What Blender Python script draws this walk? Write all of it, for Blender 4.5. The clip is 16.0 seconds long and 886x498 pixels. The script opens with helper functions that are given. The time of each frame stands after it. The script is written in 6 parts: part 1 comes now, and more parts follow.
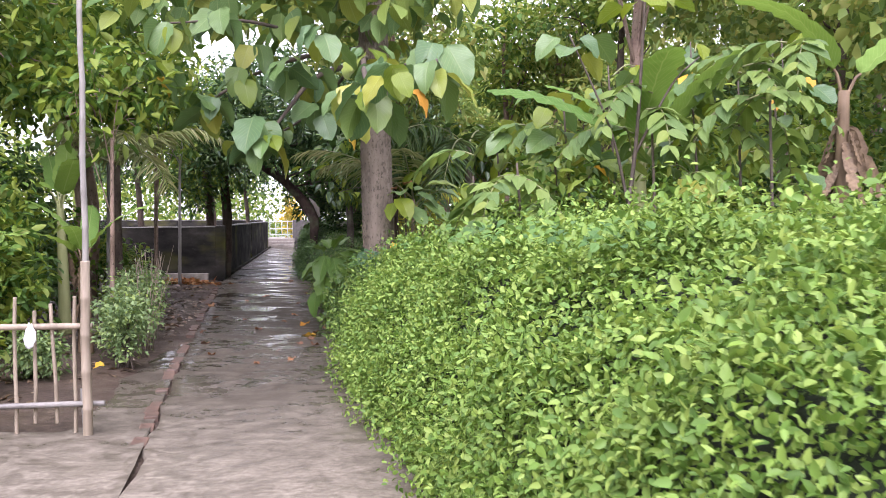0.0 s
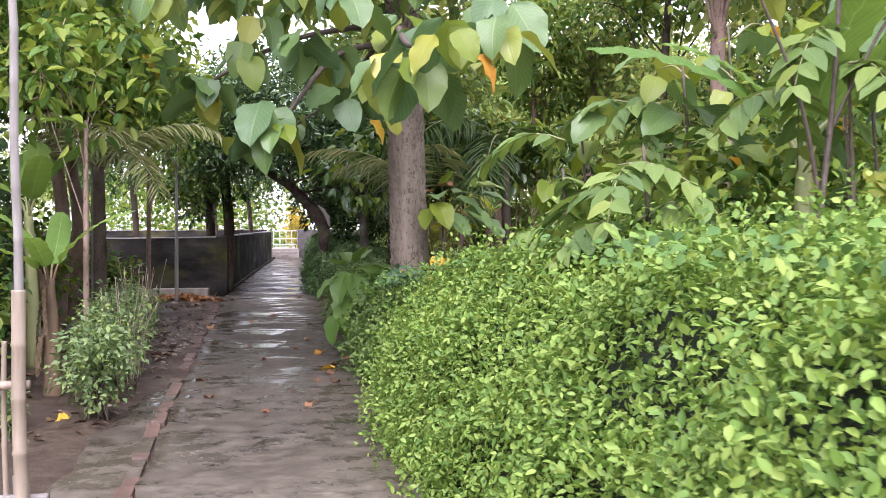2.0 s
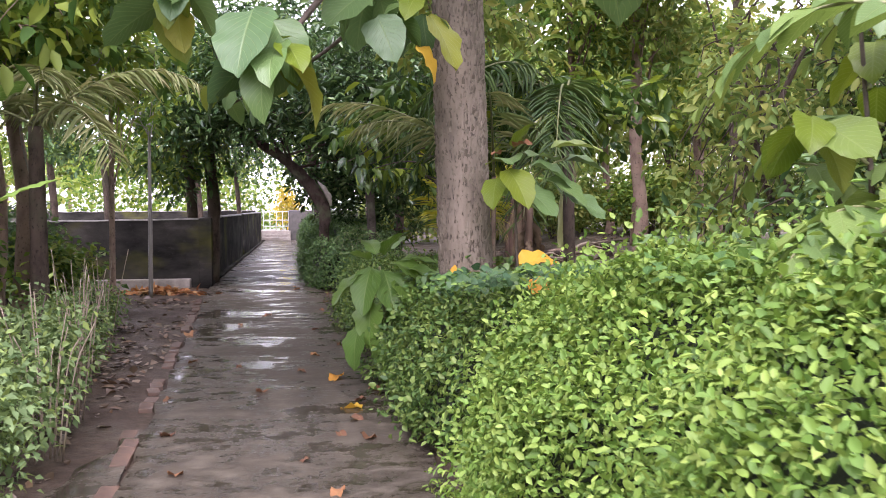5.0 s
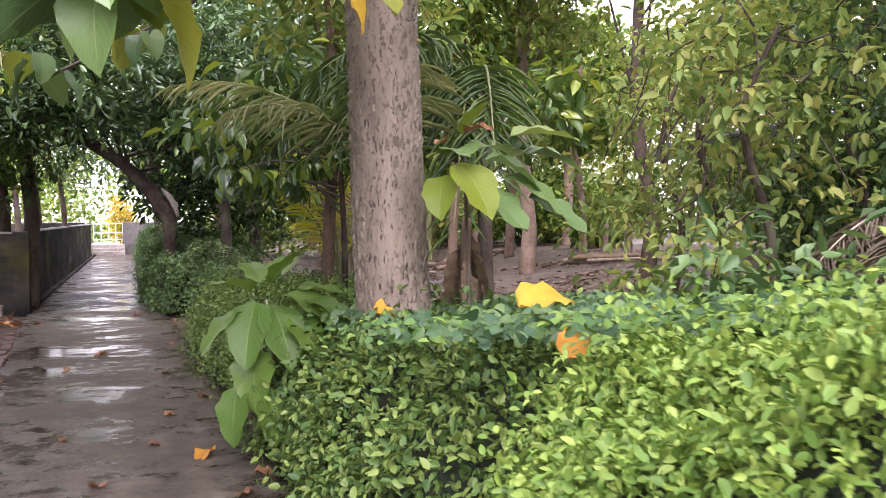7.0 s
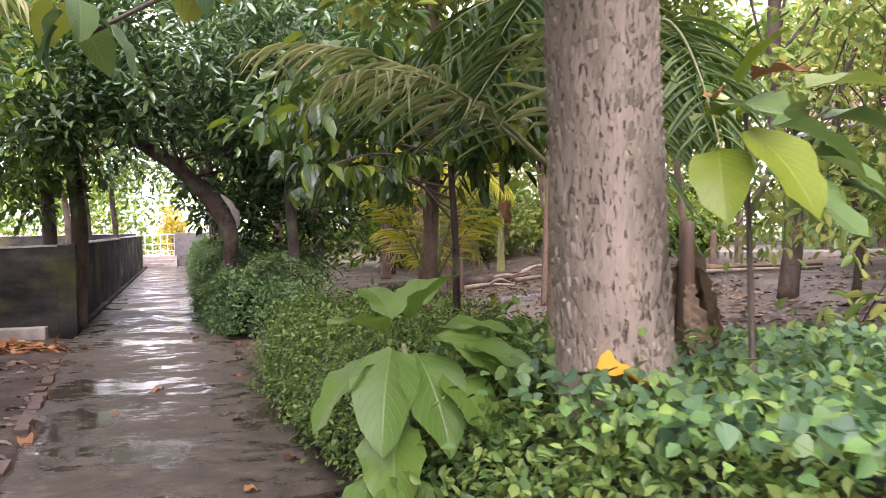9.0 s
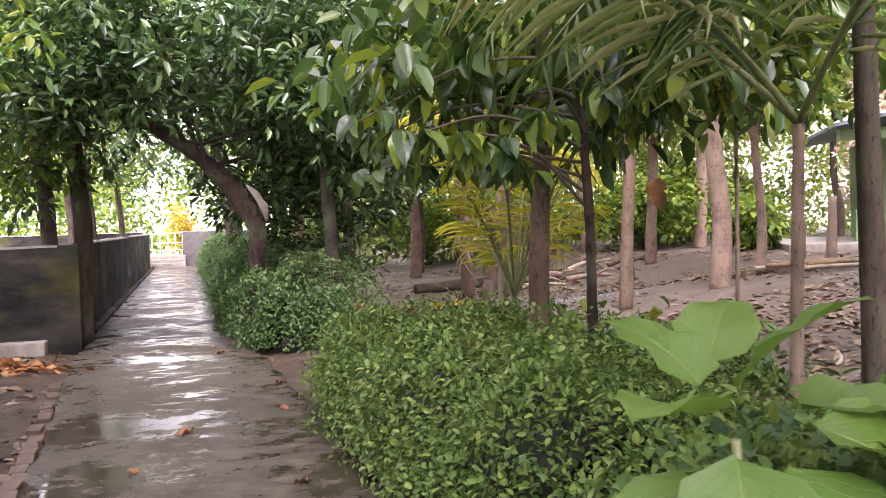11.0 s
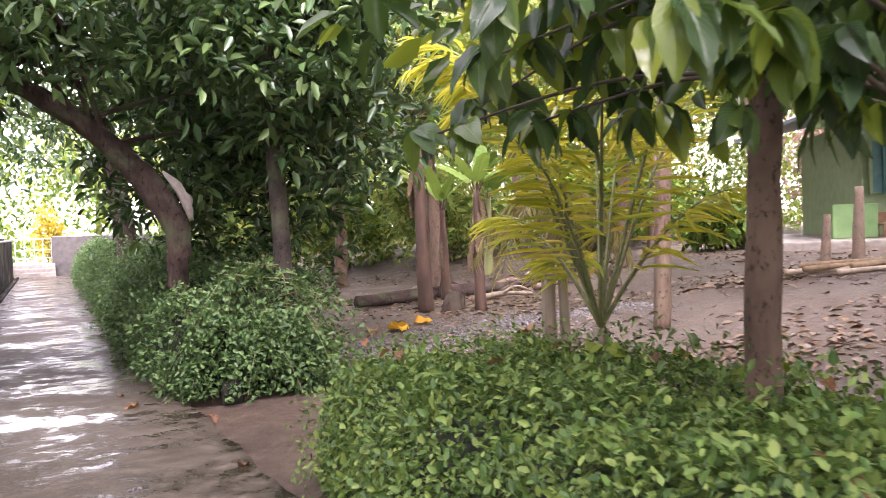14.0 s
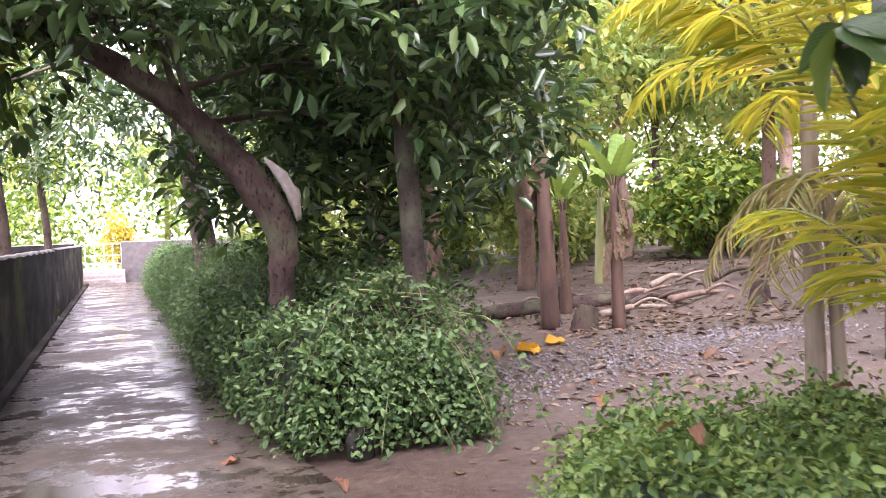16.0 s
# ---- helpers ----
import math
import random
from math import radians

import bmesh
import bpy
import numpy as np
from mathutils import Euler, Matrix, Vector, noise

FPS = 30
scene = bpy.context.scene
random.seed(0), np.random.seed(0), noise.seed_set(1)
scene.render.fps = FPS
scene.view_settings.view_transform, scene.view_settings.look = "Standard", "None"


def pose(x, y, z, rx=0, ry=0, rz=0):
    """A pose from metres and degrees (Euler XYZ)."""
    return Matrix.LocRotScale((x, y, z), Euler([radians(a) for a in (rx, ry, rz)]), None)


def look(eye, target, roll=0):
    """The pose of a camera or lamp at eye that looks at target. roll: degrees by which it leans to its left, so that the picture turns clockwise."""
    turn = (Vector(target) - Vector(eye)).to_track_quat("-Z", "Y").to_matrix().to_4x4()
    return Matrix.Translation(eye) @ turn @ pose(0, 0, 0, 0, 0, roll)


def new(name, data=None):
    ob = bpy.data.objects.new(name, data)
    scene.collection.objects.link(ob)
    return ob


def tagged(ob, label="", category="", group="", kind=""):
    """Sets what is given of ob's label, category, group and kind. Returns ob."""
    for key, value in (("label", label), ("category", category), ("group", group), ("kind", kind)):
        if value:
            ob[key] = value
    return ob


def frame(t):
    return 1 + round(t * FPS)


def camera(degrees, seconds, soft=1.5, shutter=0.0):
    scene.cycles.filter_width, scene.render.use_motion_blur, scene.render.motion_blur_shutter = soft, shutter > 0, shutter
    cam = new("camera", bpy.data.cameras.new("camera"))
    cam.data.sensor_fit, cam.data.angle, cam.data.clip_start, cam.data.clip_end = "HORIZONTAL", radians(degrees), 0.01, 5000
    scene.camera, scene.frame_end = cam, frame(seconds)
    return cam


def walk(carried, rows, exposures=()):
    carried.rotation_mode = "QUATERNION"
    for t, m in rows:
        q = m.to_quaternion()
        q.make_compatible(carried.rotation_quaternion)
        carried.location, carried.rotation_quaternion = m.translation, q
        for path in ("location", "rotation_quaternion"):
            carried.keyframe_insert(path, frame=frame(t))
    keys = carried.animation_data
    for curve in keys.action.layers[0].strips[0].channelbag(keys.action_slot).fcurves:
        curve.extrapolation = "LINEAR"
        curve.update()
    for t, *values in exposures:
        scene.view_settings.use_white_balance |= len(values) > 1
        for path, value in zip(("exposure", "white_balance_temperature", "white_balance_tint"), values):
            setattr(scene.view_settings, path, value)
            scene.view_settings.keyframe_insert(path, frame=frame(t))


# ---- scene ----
cam = camera(54.0, 16.0, soft=0.7, shutter=0.3)
PATH = [
    (0, (0.862, -0.428, 1.472), (1.168, 1.547, 1.41), 0.1),
    (0.5, (0.859, 0.071, 1.47), (1.155, 2.048, 1.414), -0.2),
    (1, (0.81, 0.56, 1.476), (1.099, 2.538, 1.408), -0.5),
    (1.5, (0.751, 1.05, 1.475), (1.057, 3.026, 1.434), -0.3),
    (2, (0.699, 1.533, 1.472), (1.0, 3.51, 1.431), -0.1),
    (2.5, (0.659, 2.012, 1.46), (0.957, 3.988, 1.391), -0.3),
    (3, (0.665, 2.499, 1.473), (0.959, 4.475, 1.384), -0.3),
    (3.5, (0.663, 2.981, 1.482), (0.96, 4.957, 1.392), -0.4),
    (3.7, (0.65, 3.177, 1.477), (0.936, 5.154, 1.388), -0.2),
    (5.8, (0.424, 5.23, 1.464), (0.878, 7.176, 1.388), -0.4),
    (6, (0.416, 5.43, 1.453), (0.936, 7.359, 1.378), -0.3),
    (6.5, (0.418, 5.927, 1.463), (1.069, 7.817, 1.392), -0.3),
    (7, (0.401, 6.423, 1.48), (1.073, 8.306, 1.416), -0.5),
    (7.5, (0.385, 6.922, 1.472), (1.007, 8.822, 1.421), -0.7),
    (8, (0.318, 7.388, 1.489), (0.922, 9.294, 1.442), -1.0),
    (8.5, (0.3, 7.873, 1.473), (0.898, 9.781, 1.425), -1.1),
    (9, (0.292, 8.343, 1.477), (0.867, 10.258, 1.434), -1.0),
    (9.5, (0.238, 8.844, 1.475), (0.784, 10.768, 1.436), -1.0),
    (10, (0.2, 9.344, 1.476), (0.707, 11.278, 1.438), -1.0),
    (10.2, (0.182, 9.545, 1.457), (0.69, 11.479, 1.418), -1.2),
    (12.3, (-0.057, 11.613, 1.476), (0.707, 13.46, 1.405), -1.9),
    (12.5, (-0.076, 11.811, 1.456), (0.724, 13.643, 1.39), -2.0),
    (13, (-0.123, 12.322, 1.464), (0.724, 14.132, 1.399), -2.0),
    (13.5, (-0.154, 12.817, 1.477), (0.686, 14.631, 1.417), -2.0),
    (14, (-0.141, 13.333, 1.47), (0.683, 15.154, 1.413), -2.2),
    (14.5, (-0.155, 13.852, 1.467), (0.583, 15.71, 1.412), -2.2),
    (15, (-0.191, 14.358, 1.457), (0.527, 16.224, 1.403), -2.3),
    (15.5, (-0.194, 14.868, 1.451), (0.521, 16.736, 1.408), -2.3),
    (16, (-0.196, 15.365, 1.466), (0.505, 17.238, 1.426), -2.3),
]
walk(cam, [(t, look(eye, target, roll)) for t, eye, target, roll in PATH],
     [(0.0, 2.25, 6000, 30), (3.5, 2.4, 6000, 30), (6.0, 2.57, 6200, 34), (7.5, 2.82, 6250, 34), (9.0, 2.96, 6350, 34), (10.2, 3.18, 6400, 34), (12.5, 3.22, 6550, 32), (16.0, 3.52, 6150, 41)])

# ---- world, sun, exposure ----
SUN_UP, SUN_TURN = 56.0, 195.0
world = bpy.data.worlds.new("overcast_sky")
scene.world = world
world.use_nodes = True
wt = world.node_tree
sky = wt.nodes.new("ShaderNodeTexSky")
sky.sky_type = "NISHITA"
sky.sun_disc = False
sky.sun_elevation = radians(SUN_UP)
sky.sun_rotation = radians(SUN_TURN)
sky.air_density, sky.dust_density, sky.ozone_density = 1.0, 1.0, 1.0
grey = wt.nodes.new("ShaderNodeHueSaturation")
grey.inputs["Saturation"].default_value = 0.12
wt.links.new(sky.outputs[0], grey.inputs["Color"])
wt.links.new(grey.outputs[0], wt.nodes["Background"].inputs[0])
wt.nodes["Background"].inputs[1].default_value = 0.15

sun = new("sun", bpy.data.lights.new("sun", "SUN"))
sun.data.energy, sun.data.angle, sun.data.color = 1.0, radians(50), (1.0, 0.97, 0.93)
sun.rotation_euler = (radians(90 - SUN_UP), 0, radians(180 - SUN_TURN))

rng = np.random.default_rng(7)


# ---- materials ----
class Nodes:
    def __init__(self, name):
        self.mat = bpy.data.materials.new(name)
        self.mat.use_nodes = True
        self.t = self.mat.node_tree
        self.b = self.t.nodes["Principled BSDF"]
        self.out = self.t.nodes["Material Output"]

    def add(self, kind, **values):
        n = self.t.nodes.new(kind)
        for k, v in values.items():
            n.inputs[k.replace("_", " ")].default_value = v
        return n

    def link(self, a, b):
        self.t.links.new(a, b)

    def coords(self, which="Object", scale=(1, 1, 1)):
        c = self.t.nodes.new("ShaderNodeTexCoord")
        m = self.t.nodes.new("ShaderNodeMapping")
        m.inputs["Scale"].default_value = scale
        self.link(c.outputs[which], m.inputs[0])
        return m.outputs[0]

    def noise(self, vec, scale, detail=4.0, rough=0.6):
        n = self.t.nodes.new("ShaderNodeTexNoise")
        n.inputs["Scale"].default_value = scale
        n.inputs["Detail"].default_value = detail
        n.inputs["Roughness"].default_value = rough
        if vec is not None:
            self.link(vec, n.inputs["Vector"])
        return n.outputs["Fac"]

    def ramp(self, fac, stops):
        r = self.t.nodes.new("ShaderNodeValToRGB")
        e = r.color_ramp.elements
        while len(e) < len(stops):
            e.new(0.5)
        for q, (p, c) in zip(e, stops):
            q.position = p
            q.color = (*c, 1) if len(c) == 3 else c
        self.link(fac, r.inputs[0])
        return r.outputs[0]

    def mix(self, fac, a, b, kind="MIX"):
        m = self.t.nodes.new("ShaderNodeMix")
        m.data_type, m.blend_type = "RGBA", kind
        for v, s in ((fac, m.inputs[0]), (a, m.inputs[6]), (b, m.inputs[7])):
            if isinstance(v, (int, float)):
                s.default_value = v
            elif isinstance(v, tuple):
                s.default_value = (*v, 1)
            else:
                self.link(v, s)
        return m.outputs[2]

    def math(self, op, a, b=0.0):
        m = self.t.nodes.new("ShaderNodeMath")
        m.operation = op
        for v, s in ((a, m.inputs[0]), (b, m.inputs[1])):
            if isinstance(v, (int, float)):
                s.default_value = v
            else:
                self.link(v, s)
        return m.outputs[0]

    def bump(self, height, strength, distance):
        b = self.t.nodes.new("ShaderNodeBump")
        b.inputs["Strength"].default_value = strength
        b.inputs["Distance"].default_value = distance
        self.link(height, b.inputs["Height"])
        self.link(b.outputs[0], self.b.inputs["Normal"])

    def span(self, fac, lo, hi, a, b):
        m = self.t.nodes.new("ShaderNodeMapRange")
        for n, v in zip(("From Min", "From Max", "To Min", "To Max"), (lo, hi, a, b)):
            m.inputs[n].default_value = v
        self.link(fac, m.inputs[0])
        return m.outputs[0]


def leaf_material(name, colours, rough=0.4, through_light=0.35, veins=0.0, single=False, spots=0.0, gloss=0.26):
    """Leaf: hue from leaf to leaf, pale midrib and side veins, some light let through."""
    n = Nodes(name)
    if single:
        fac = n.t.nodes.new("ShaderNodeObjectInfo").outputs["Random"]
    else:
        fac = n.t.nodes.new("ShaderNodeNewGeometry").outputs["Random Per Island"]
    stops = [(i / max(1, len(colours) - 1), c) for i, c in enumerate(colours)]
    col = n.ramp(fac, stops)
    big = n.noise(n.coords("Object"), 1.3, 3.0)
    col = n.mix(n.span(big, 0.3, 0.7, 0.0, 0.35), col, n.mix(0.5, col, (0.03, 0.07, 0.01)))
    if veins:
        uv = n.t.nodes.new("ShaderNodeUVMap").outputs[0]
        sep = n.t.nodes.new("ShaderNodeSeparateXYZ")
        n.link(uv, sep.inputs[0])
        across = n.math("ABSOLUTE", n.math("SUBTRACT", sep.outputs[0], 0.5))
        rib = n.span(across, 0.0, 0.03, 1.0, 0.0)
        side = n.math("SINE", n.math("MULTIPLY", n.math("SUBTRACT", sep.outputs[1], n.math("MULTIPLY", across, 0.75)), 62.0))
        side = n.span(side, 0.86, 1.0, 0.0, 0.6)
        vein = n.math("MAXIMUM", rib, side)
        col = n.mix(n.math("MULTIPLY", vein, veins), col, (0.42, 0.5, 0.2))
        n.bump(n.math("MULTIPLY", vein, -1.0), 0.5, 0.004)
    if spots:
        dots = n.noise(n.coords("Object"), 26.0, 5.0)
        col = n.mix(n.span(dots, 0.6, 0.72, 0.0, spots), col, (0.16, 0.1, 0.03))
    n.link(col, n.b.inputs["Base Color"])
    n.b.inputs["Roughness"].default_value = rough + 0.08
    n.b.inputs["Specular IOR Level"].default_value = gloss
    tr = n.add("ShaderNodeBsdfTranslucent")
    n.link(n.mix(0.5, col, n.mix(1.0, col, (1.0, 0.9, 0.35), "MULTIPLY")), tr.inputs[0])
    m = n.t.nodes.new("ShaderNodeMixShader")
    m.inputs[0].default_value = through_light
    n.link(n.b.outputs[0], m.inputs[1])
    n.link(tr.outputs[0], m.inputs[2])
    n.link(m.outputs[0], n.out.inputs[0])
    return n.mat


def bark_material(name, dark, light, scale=9.0, stretch=0.25, depth=0.012, moss=0.0):
    """Bark: short upright fissures, plates of uneven tone, patches of lichen."""
    n = Nodes(name)
    v = n.coords("Object", (1, 1, stretch))
    a, c = n.noise(v, scale * 6.5, 4.0, 0.6), n.noise(v, scale * 0.9, 6.0, 0.6)
    b = n.noise(n.coords("Object"), 2.4, 4.0)
    fissure = n.span(a, 0.33, 0.43, 0.0, 1.0)
    col = n.ramp(n.math("ADD", n.math("MULTIPLY", c, 0.6), n.math("MULTIPLY", b, 0.4)), [(0.32, dark), (0.5, light), (0.7, tuple(min(1, q * 1.3) for q in light))])
    col = n.mix(n.math("MULTIPLY", n.math("SUBTRACT", 1.0, fissure), 0.75), col, tuple(q * 0.5 for q in dark))
    if moss:
        col = n.mix(n.span(b, 0.5, 0.62, 0.0, moss), col, (0.09, 0.105, 0.06))
    n.link(col, n.b.inputs["Base Color"])
    n.b.inputs["Roughness"].default_value = 0.85
    n.b.inputs["Specular IOR Level"].default_value = 0.2
    n.bump(n.math("ADD", n.math("MULTIPLY", fissure, 0.5), c), 0.9, depth)
    return n.mat


def plain_material(name, dark, light, rough=0.7, scale=20.0, bump=0.003, metal=0.0, stretch=(1, 1, 1)):
    n = Nodes(name)
    v = n.coords("Object", stretch)
    a, b = n.noise(v, scale, 6.0), n.noise(v, scale * 0.12, 3.0)
    col = n.ramp(n.math("ADD", n.math("MULTIPLY", a, 0.55), n.math("MULTIPLY", b, 0.45)), [(0.32, dark), (0.68, light)])
    n.link(col, n.b.inputs["Base Color"])
    n.link(n.span(b, 0.3, 0.7, rough * 0.8, min(1.0, rough * 1.15)), n.b.inputs["Roughness"])
    n.b.inputs["Metallic"].default_value = metal
    n.bump(a, 0.6, bump)
    return n.mat


def concrete_wet():
    """Old wet concrete: a broken film of water over rough grey-brown screed, with dirt."""
    n = Nodes("wet_concrete")
    v = n.coords("Object", (1, 1.25, 1))
    patch, mid = n.noise(v, 0.9, 5.0, 0.6), n.noise(v, 4.5, 6.0, 0.65)
    fine, grit = n.noise(v, 22.0, 5.0, 0.6), n.noise(v, 90.0, 4.0)
    col = n.ramp(mid, [(0.3, (0.038, 0.031, 0.023)), (0.52, (0.07, 0.059, 0.044)), (0.72, (0.125, 0.108, 0.083))])
    wet = n.math("ADD", n.math("MULTIPLY", patch, 0.5), n.math("ADD", n.math("MULTIPLY", mid, 0.36), n.math("MULTIPLY", fine, 0.14)))
    wet = n.span(wet, 0.452, 0.53, 1.0, 0.0)
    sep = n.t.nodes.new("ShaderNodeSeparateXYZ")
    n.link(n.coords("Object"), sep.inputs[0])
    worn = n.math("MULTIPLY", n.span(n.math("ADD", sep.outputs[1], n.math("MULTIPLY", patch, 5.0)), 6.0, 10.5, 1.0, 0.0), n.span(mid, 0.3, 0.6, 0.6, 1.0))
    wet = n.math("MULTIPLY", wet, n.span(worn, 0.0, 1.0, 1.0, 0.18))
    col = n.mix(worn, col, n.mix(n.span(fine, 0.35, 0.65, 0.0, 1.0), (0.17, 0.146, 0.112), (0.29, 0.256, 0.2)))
    col = n.mix(n.math("MULTIPLY", wet, 0.6), col, n.mix(1.0, col, (0.42, 0.4, 0.37), "MULTIPLY"))
    col = n.mix(n.span(grit, 0.58, 0.75, 0.0, 0.3), col, (0.045, 0.038, 0.032))
    n.link(col, n.b.inputs["Base Color"])
    n.link(n.span(wet, 0.0, 1.0, 0.68, 0.085), n.b.inputs["Roughness"])
    n.b.inputs["Specular IOR Level"].default_value = 0.12
    dry = n.math("SUBTRACT", 1.0, n.math("MULTIPLY", wet, 0.9))
    h = n.math("ADD", n.math("MULTIPLY", mid, 0.09), n.math("MULTIPLY", n.math("ADD", n.math("MULTIPLY", grit, 0.25), fine), n.math("MULTIPLY", dry, 0.3)))
    n.bump(h, 0.5, 0.03)
    return n.mat


def dirt_material():
    n = Nodes("damp_soil")
    v = n.coords("Object")
    a, b, c = n.noise(v, 14.0, 8.0, 0.7), n.noise(v, 1.1, 4.0), n.noise(v, 0.06, 3.0)
    col = n.ramp(a, [(0.28, (0.026, 0.018, 0.012)), (0.5, (0.07, 0.05, 0.035)), (0.74, (0.135, 0.1, 0.072))])
    col = n.mix(n.span(b, 0.42, 0.6, 0.0, 0.5), col, (0.03, 0.019, 0.015))
    far = n.t.nodes.new("ShaderNodeSeparateXYZ")
    n.link(v, far.inputs[0])
    bare = n.mix(a, (0.068, 0.053, 0.041), (0.158, 0.127, 0.1))
    col = n.mix(n.span(n.math("ADD", far.outputs[0], n.math("MULTIPLY", b, 1.5)), 2.2, 4.0, 0.0, 0.85), col, bare)
    field = n.math("MAXIMUM", n.span(far.outputs[0], -9.0, -14.0, 0.0, 1.0), n.span(far.outputs[1], 54.0, 60.0, 0.0, 1.0))
    col = n.mix(n.math("MULTIPLY", field, n.span(c, 0.3, 0.6, 0.7, 1.0)), col, (0.13, 0.19, 0.06))
    n.link(col, n.b.inputs["Base Color"])
    n.link(n.span(b, 0.35, 0.65, 0.45, 0.85), n.b.inputs["Roughness"])
    n.b.inputs["Specular IOR Level"].default_value = 0.25
    n.bump(n.math("ADD", n.math("MULTIPLY", b, 0.8), a), 0.8, 0.03)
    return n.mat


def mossy_wall():
    n = Nodes("black_stained_render")
    v = n.coords("Object")
    sep = n.t.nodes.new("ShaderNodeSeparateXYZ")
    n.link(v, sep.inputs[0])
    a, b, c = n.noise(n.coords("Object", (0.5, 0.5, 1)), 1.6, 6.0), n.noise(v, 16.0, 6.0), n.noise(n.coords("Object", (0.3, 0.3, 0.9)), 1.6, 6.0)
    col = n.ramp(n.math("ADD", n.math("MULTIPLY", a, 0.5), n.math("MULTIPLY", c, 0.5)),
                 [(0.42, (0.011, 0.0105, 0.01)), (0.55, (0.036, 0.033, 0.029)), (0.7, (0.11, 0.1, 0.087))])
    moss = n.noise(n.coords("Object", (0.5, 0.5, 1)), 0.9, 4.0)
    col = n.mix(n.span(moss, 0.56, 0.68, 0.0, 0.6), col, (0.085, 0.085, 0.02))
    col = n.mix(n.span(b, 0.6, 0.8, 0.0, 0.25), col, (0.1, 0.09, 0.08))
    n.link(col, n.b.inputs["Base Color"])
    n.b.inputs["Specular IOR Level"].default_value = 0.06
    n.b.inputs["Roughness"].default_value = 0.95
    n.bump(n.math("ADD", b, a), 0.6, 0.012)
    return n.mat


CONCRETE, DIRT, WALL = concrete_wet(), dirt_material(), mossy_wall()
COPING = plain_material("weathered_coping", (0.06, 0.056, 0.05), (0.2, 0.19, 0.17), 0.75, 9.0)
STEP = plain_material("damp_step_concrete", (0.12, 0.105, 0.09), (0.34, 0.3, 0.26), 0.45, 7.0)
BRICK = plain_material("worn_brick", (0.05, 0.032, 0.023), (0.16, 0.095, 0.065), 0.6, 14.0, 0.006)
TEAK_BARK = bark_material("teak_bark", (0.115, 0.092, 0.07), (0.215, 0.175, 0.138), 10.0, 0.3, 0.045)
BROWN_BARK = bark_material("red_brown_bark", (0.045, 0.029, 0.021), (0.15, 0.1, 0.072), 6.0, 0.5, 0.01, 0.2)
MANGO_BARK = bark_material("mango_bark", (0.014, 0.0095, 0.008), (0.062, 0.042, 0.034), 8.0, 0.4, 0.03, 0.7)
SMOOTH_BARK = bark_material("smooth_bark", (0.1, 0.065, 0.05), (0.24, 0.17, 0.13), 6.0, 0.6, 0.006, 0.25)
DARK_BARK = bark_material("dark_bark", (0.02, 0.016, 0.013), (0.085, 0.062, 0.048), 9.0, 0.4, 0.01, 0.3)
PALE_SCAR = plain_material("pale_bare_wood", (0.22, 0.19, 0.16), (0.46, 0.42, 0.37), 0.7, 18.0)
BANANA_STEM = plain_material("banana_stem", (0.15, 0.16, 0.05), (0.34, 0.36, 0.16), 0.5, 7.0, 0.004, 0.0, (1, 1, 0.15))
DRY_SHEATH = plain_material("dry_banana_sheath", (0.06, 0.037, 0.021), (0.26, 0.18, 0.1), 0.8, 10.0, 0.006, 0.0, (1, 1, 0.2))
BROWN_STEM = plain_material("brown_banana_stem", (0.035, 0.02, 0.014), (0.17, 0.1, 0.065), 0.75, 9.0, 0.008, 0.0, (1, 1, 0.2))
BAMBOO = plain_material("weathered_bamboo", (0.13, 0.1, 0.07), (0.36, 0.295, 0.215), 0.65, 16.0, 0.002, 0.0, (1, 1, 0.12))
OLD_BAMBOO = plain_material("grey_bamboo", (0.11, 0.1, 0.09), (0.28, 0.26, 0.23), 0.65, 18.0, 0.002, 0.0, (1, 1, 0.12))
TWIG = plain_material("twig_bark", (0.035, 0.026, 0.02), (0.12, 0.09, 0.065), 0.75, 30.0)
GREEN_TWIG = plain_material("green_twig", (0.09, 0.1, 0.035), (0.23, 0.24, 0.1), 0.55, 30.0)
# Near-black colour for the sheet that stands in for shade inside hedges.
CORE = plain_material("hedge_inner_shade", (0.006, 0.01, 0.004), (0.02, 0.03, 0.012), 0.95, 14.0, 0.03)

HEDGE_LEAF = leaf_material("hedge_leaf", [(0.075, 0.15, 0.026), (0.15, 0.27, 0.048), (0.24, 0.375, 0.07), (0.33, 0.44, 0.1), (0.13, 0.245, 0.05), (0.28, 0.4, 0.085)], 0.4, 0.36, gloss=0.28)
HEDGE_DARK = leaf_material("trimmed_hedge_leaf", [(0.042, 0.09, 0.026), (0.08, 0.155, 0.04), (0.13, 0.225, 0.052), (0.22, 0.3, 0.075), (0.085, 0.14, 0.035)], 0.36, 0.33)
# Darker copy of the hedge leaf, with shade put into its colour.
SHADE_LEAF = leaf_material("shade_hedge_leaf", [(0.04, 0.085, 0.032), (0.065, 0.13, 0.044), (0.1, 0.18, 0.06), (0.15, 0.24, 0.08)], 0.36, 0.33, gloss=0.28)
MANGO_LEAF = leaf_material("mango_leaf", [(0.035, 0.075, 0.032), (0.06, 0.12, 0.045), (0.09, 0.165, 0.06), (0.15, 0.23, 0.075)], 0.14, 0.27, gloss=0.6)
MIXED_LEAF = leaf_material("mixed_tree_leaf", [(0.05, 0.11, 0.025), (0.09, 0.18, 0.032), (0.15, 0.25, 0.04), (0.26, 0.33, 0.045), (0.2, 0.26, 0.06)], 0.45, 0.42)
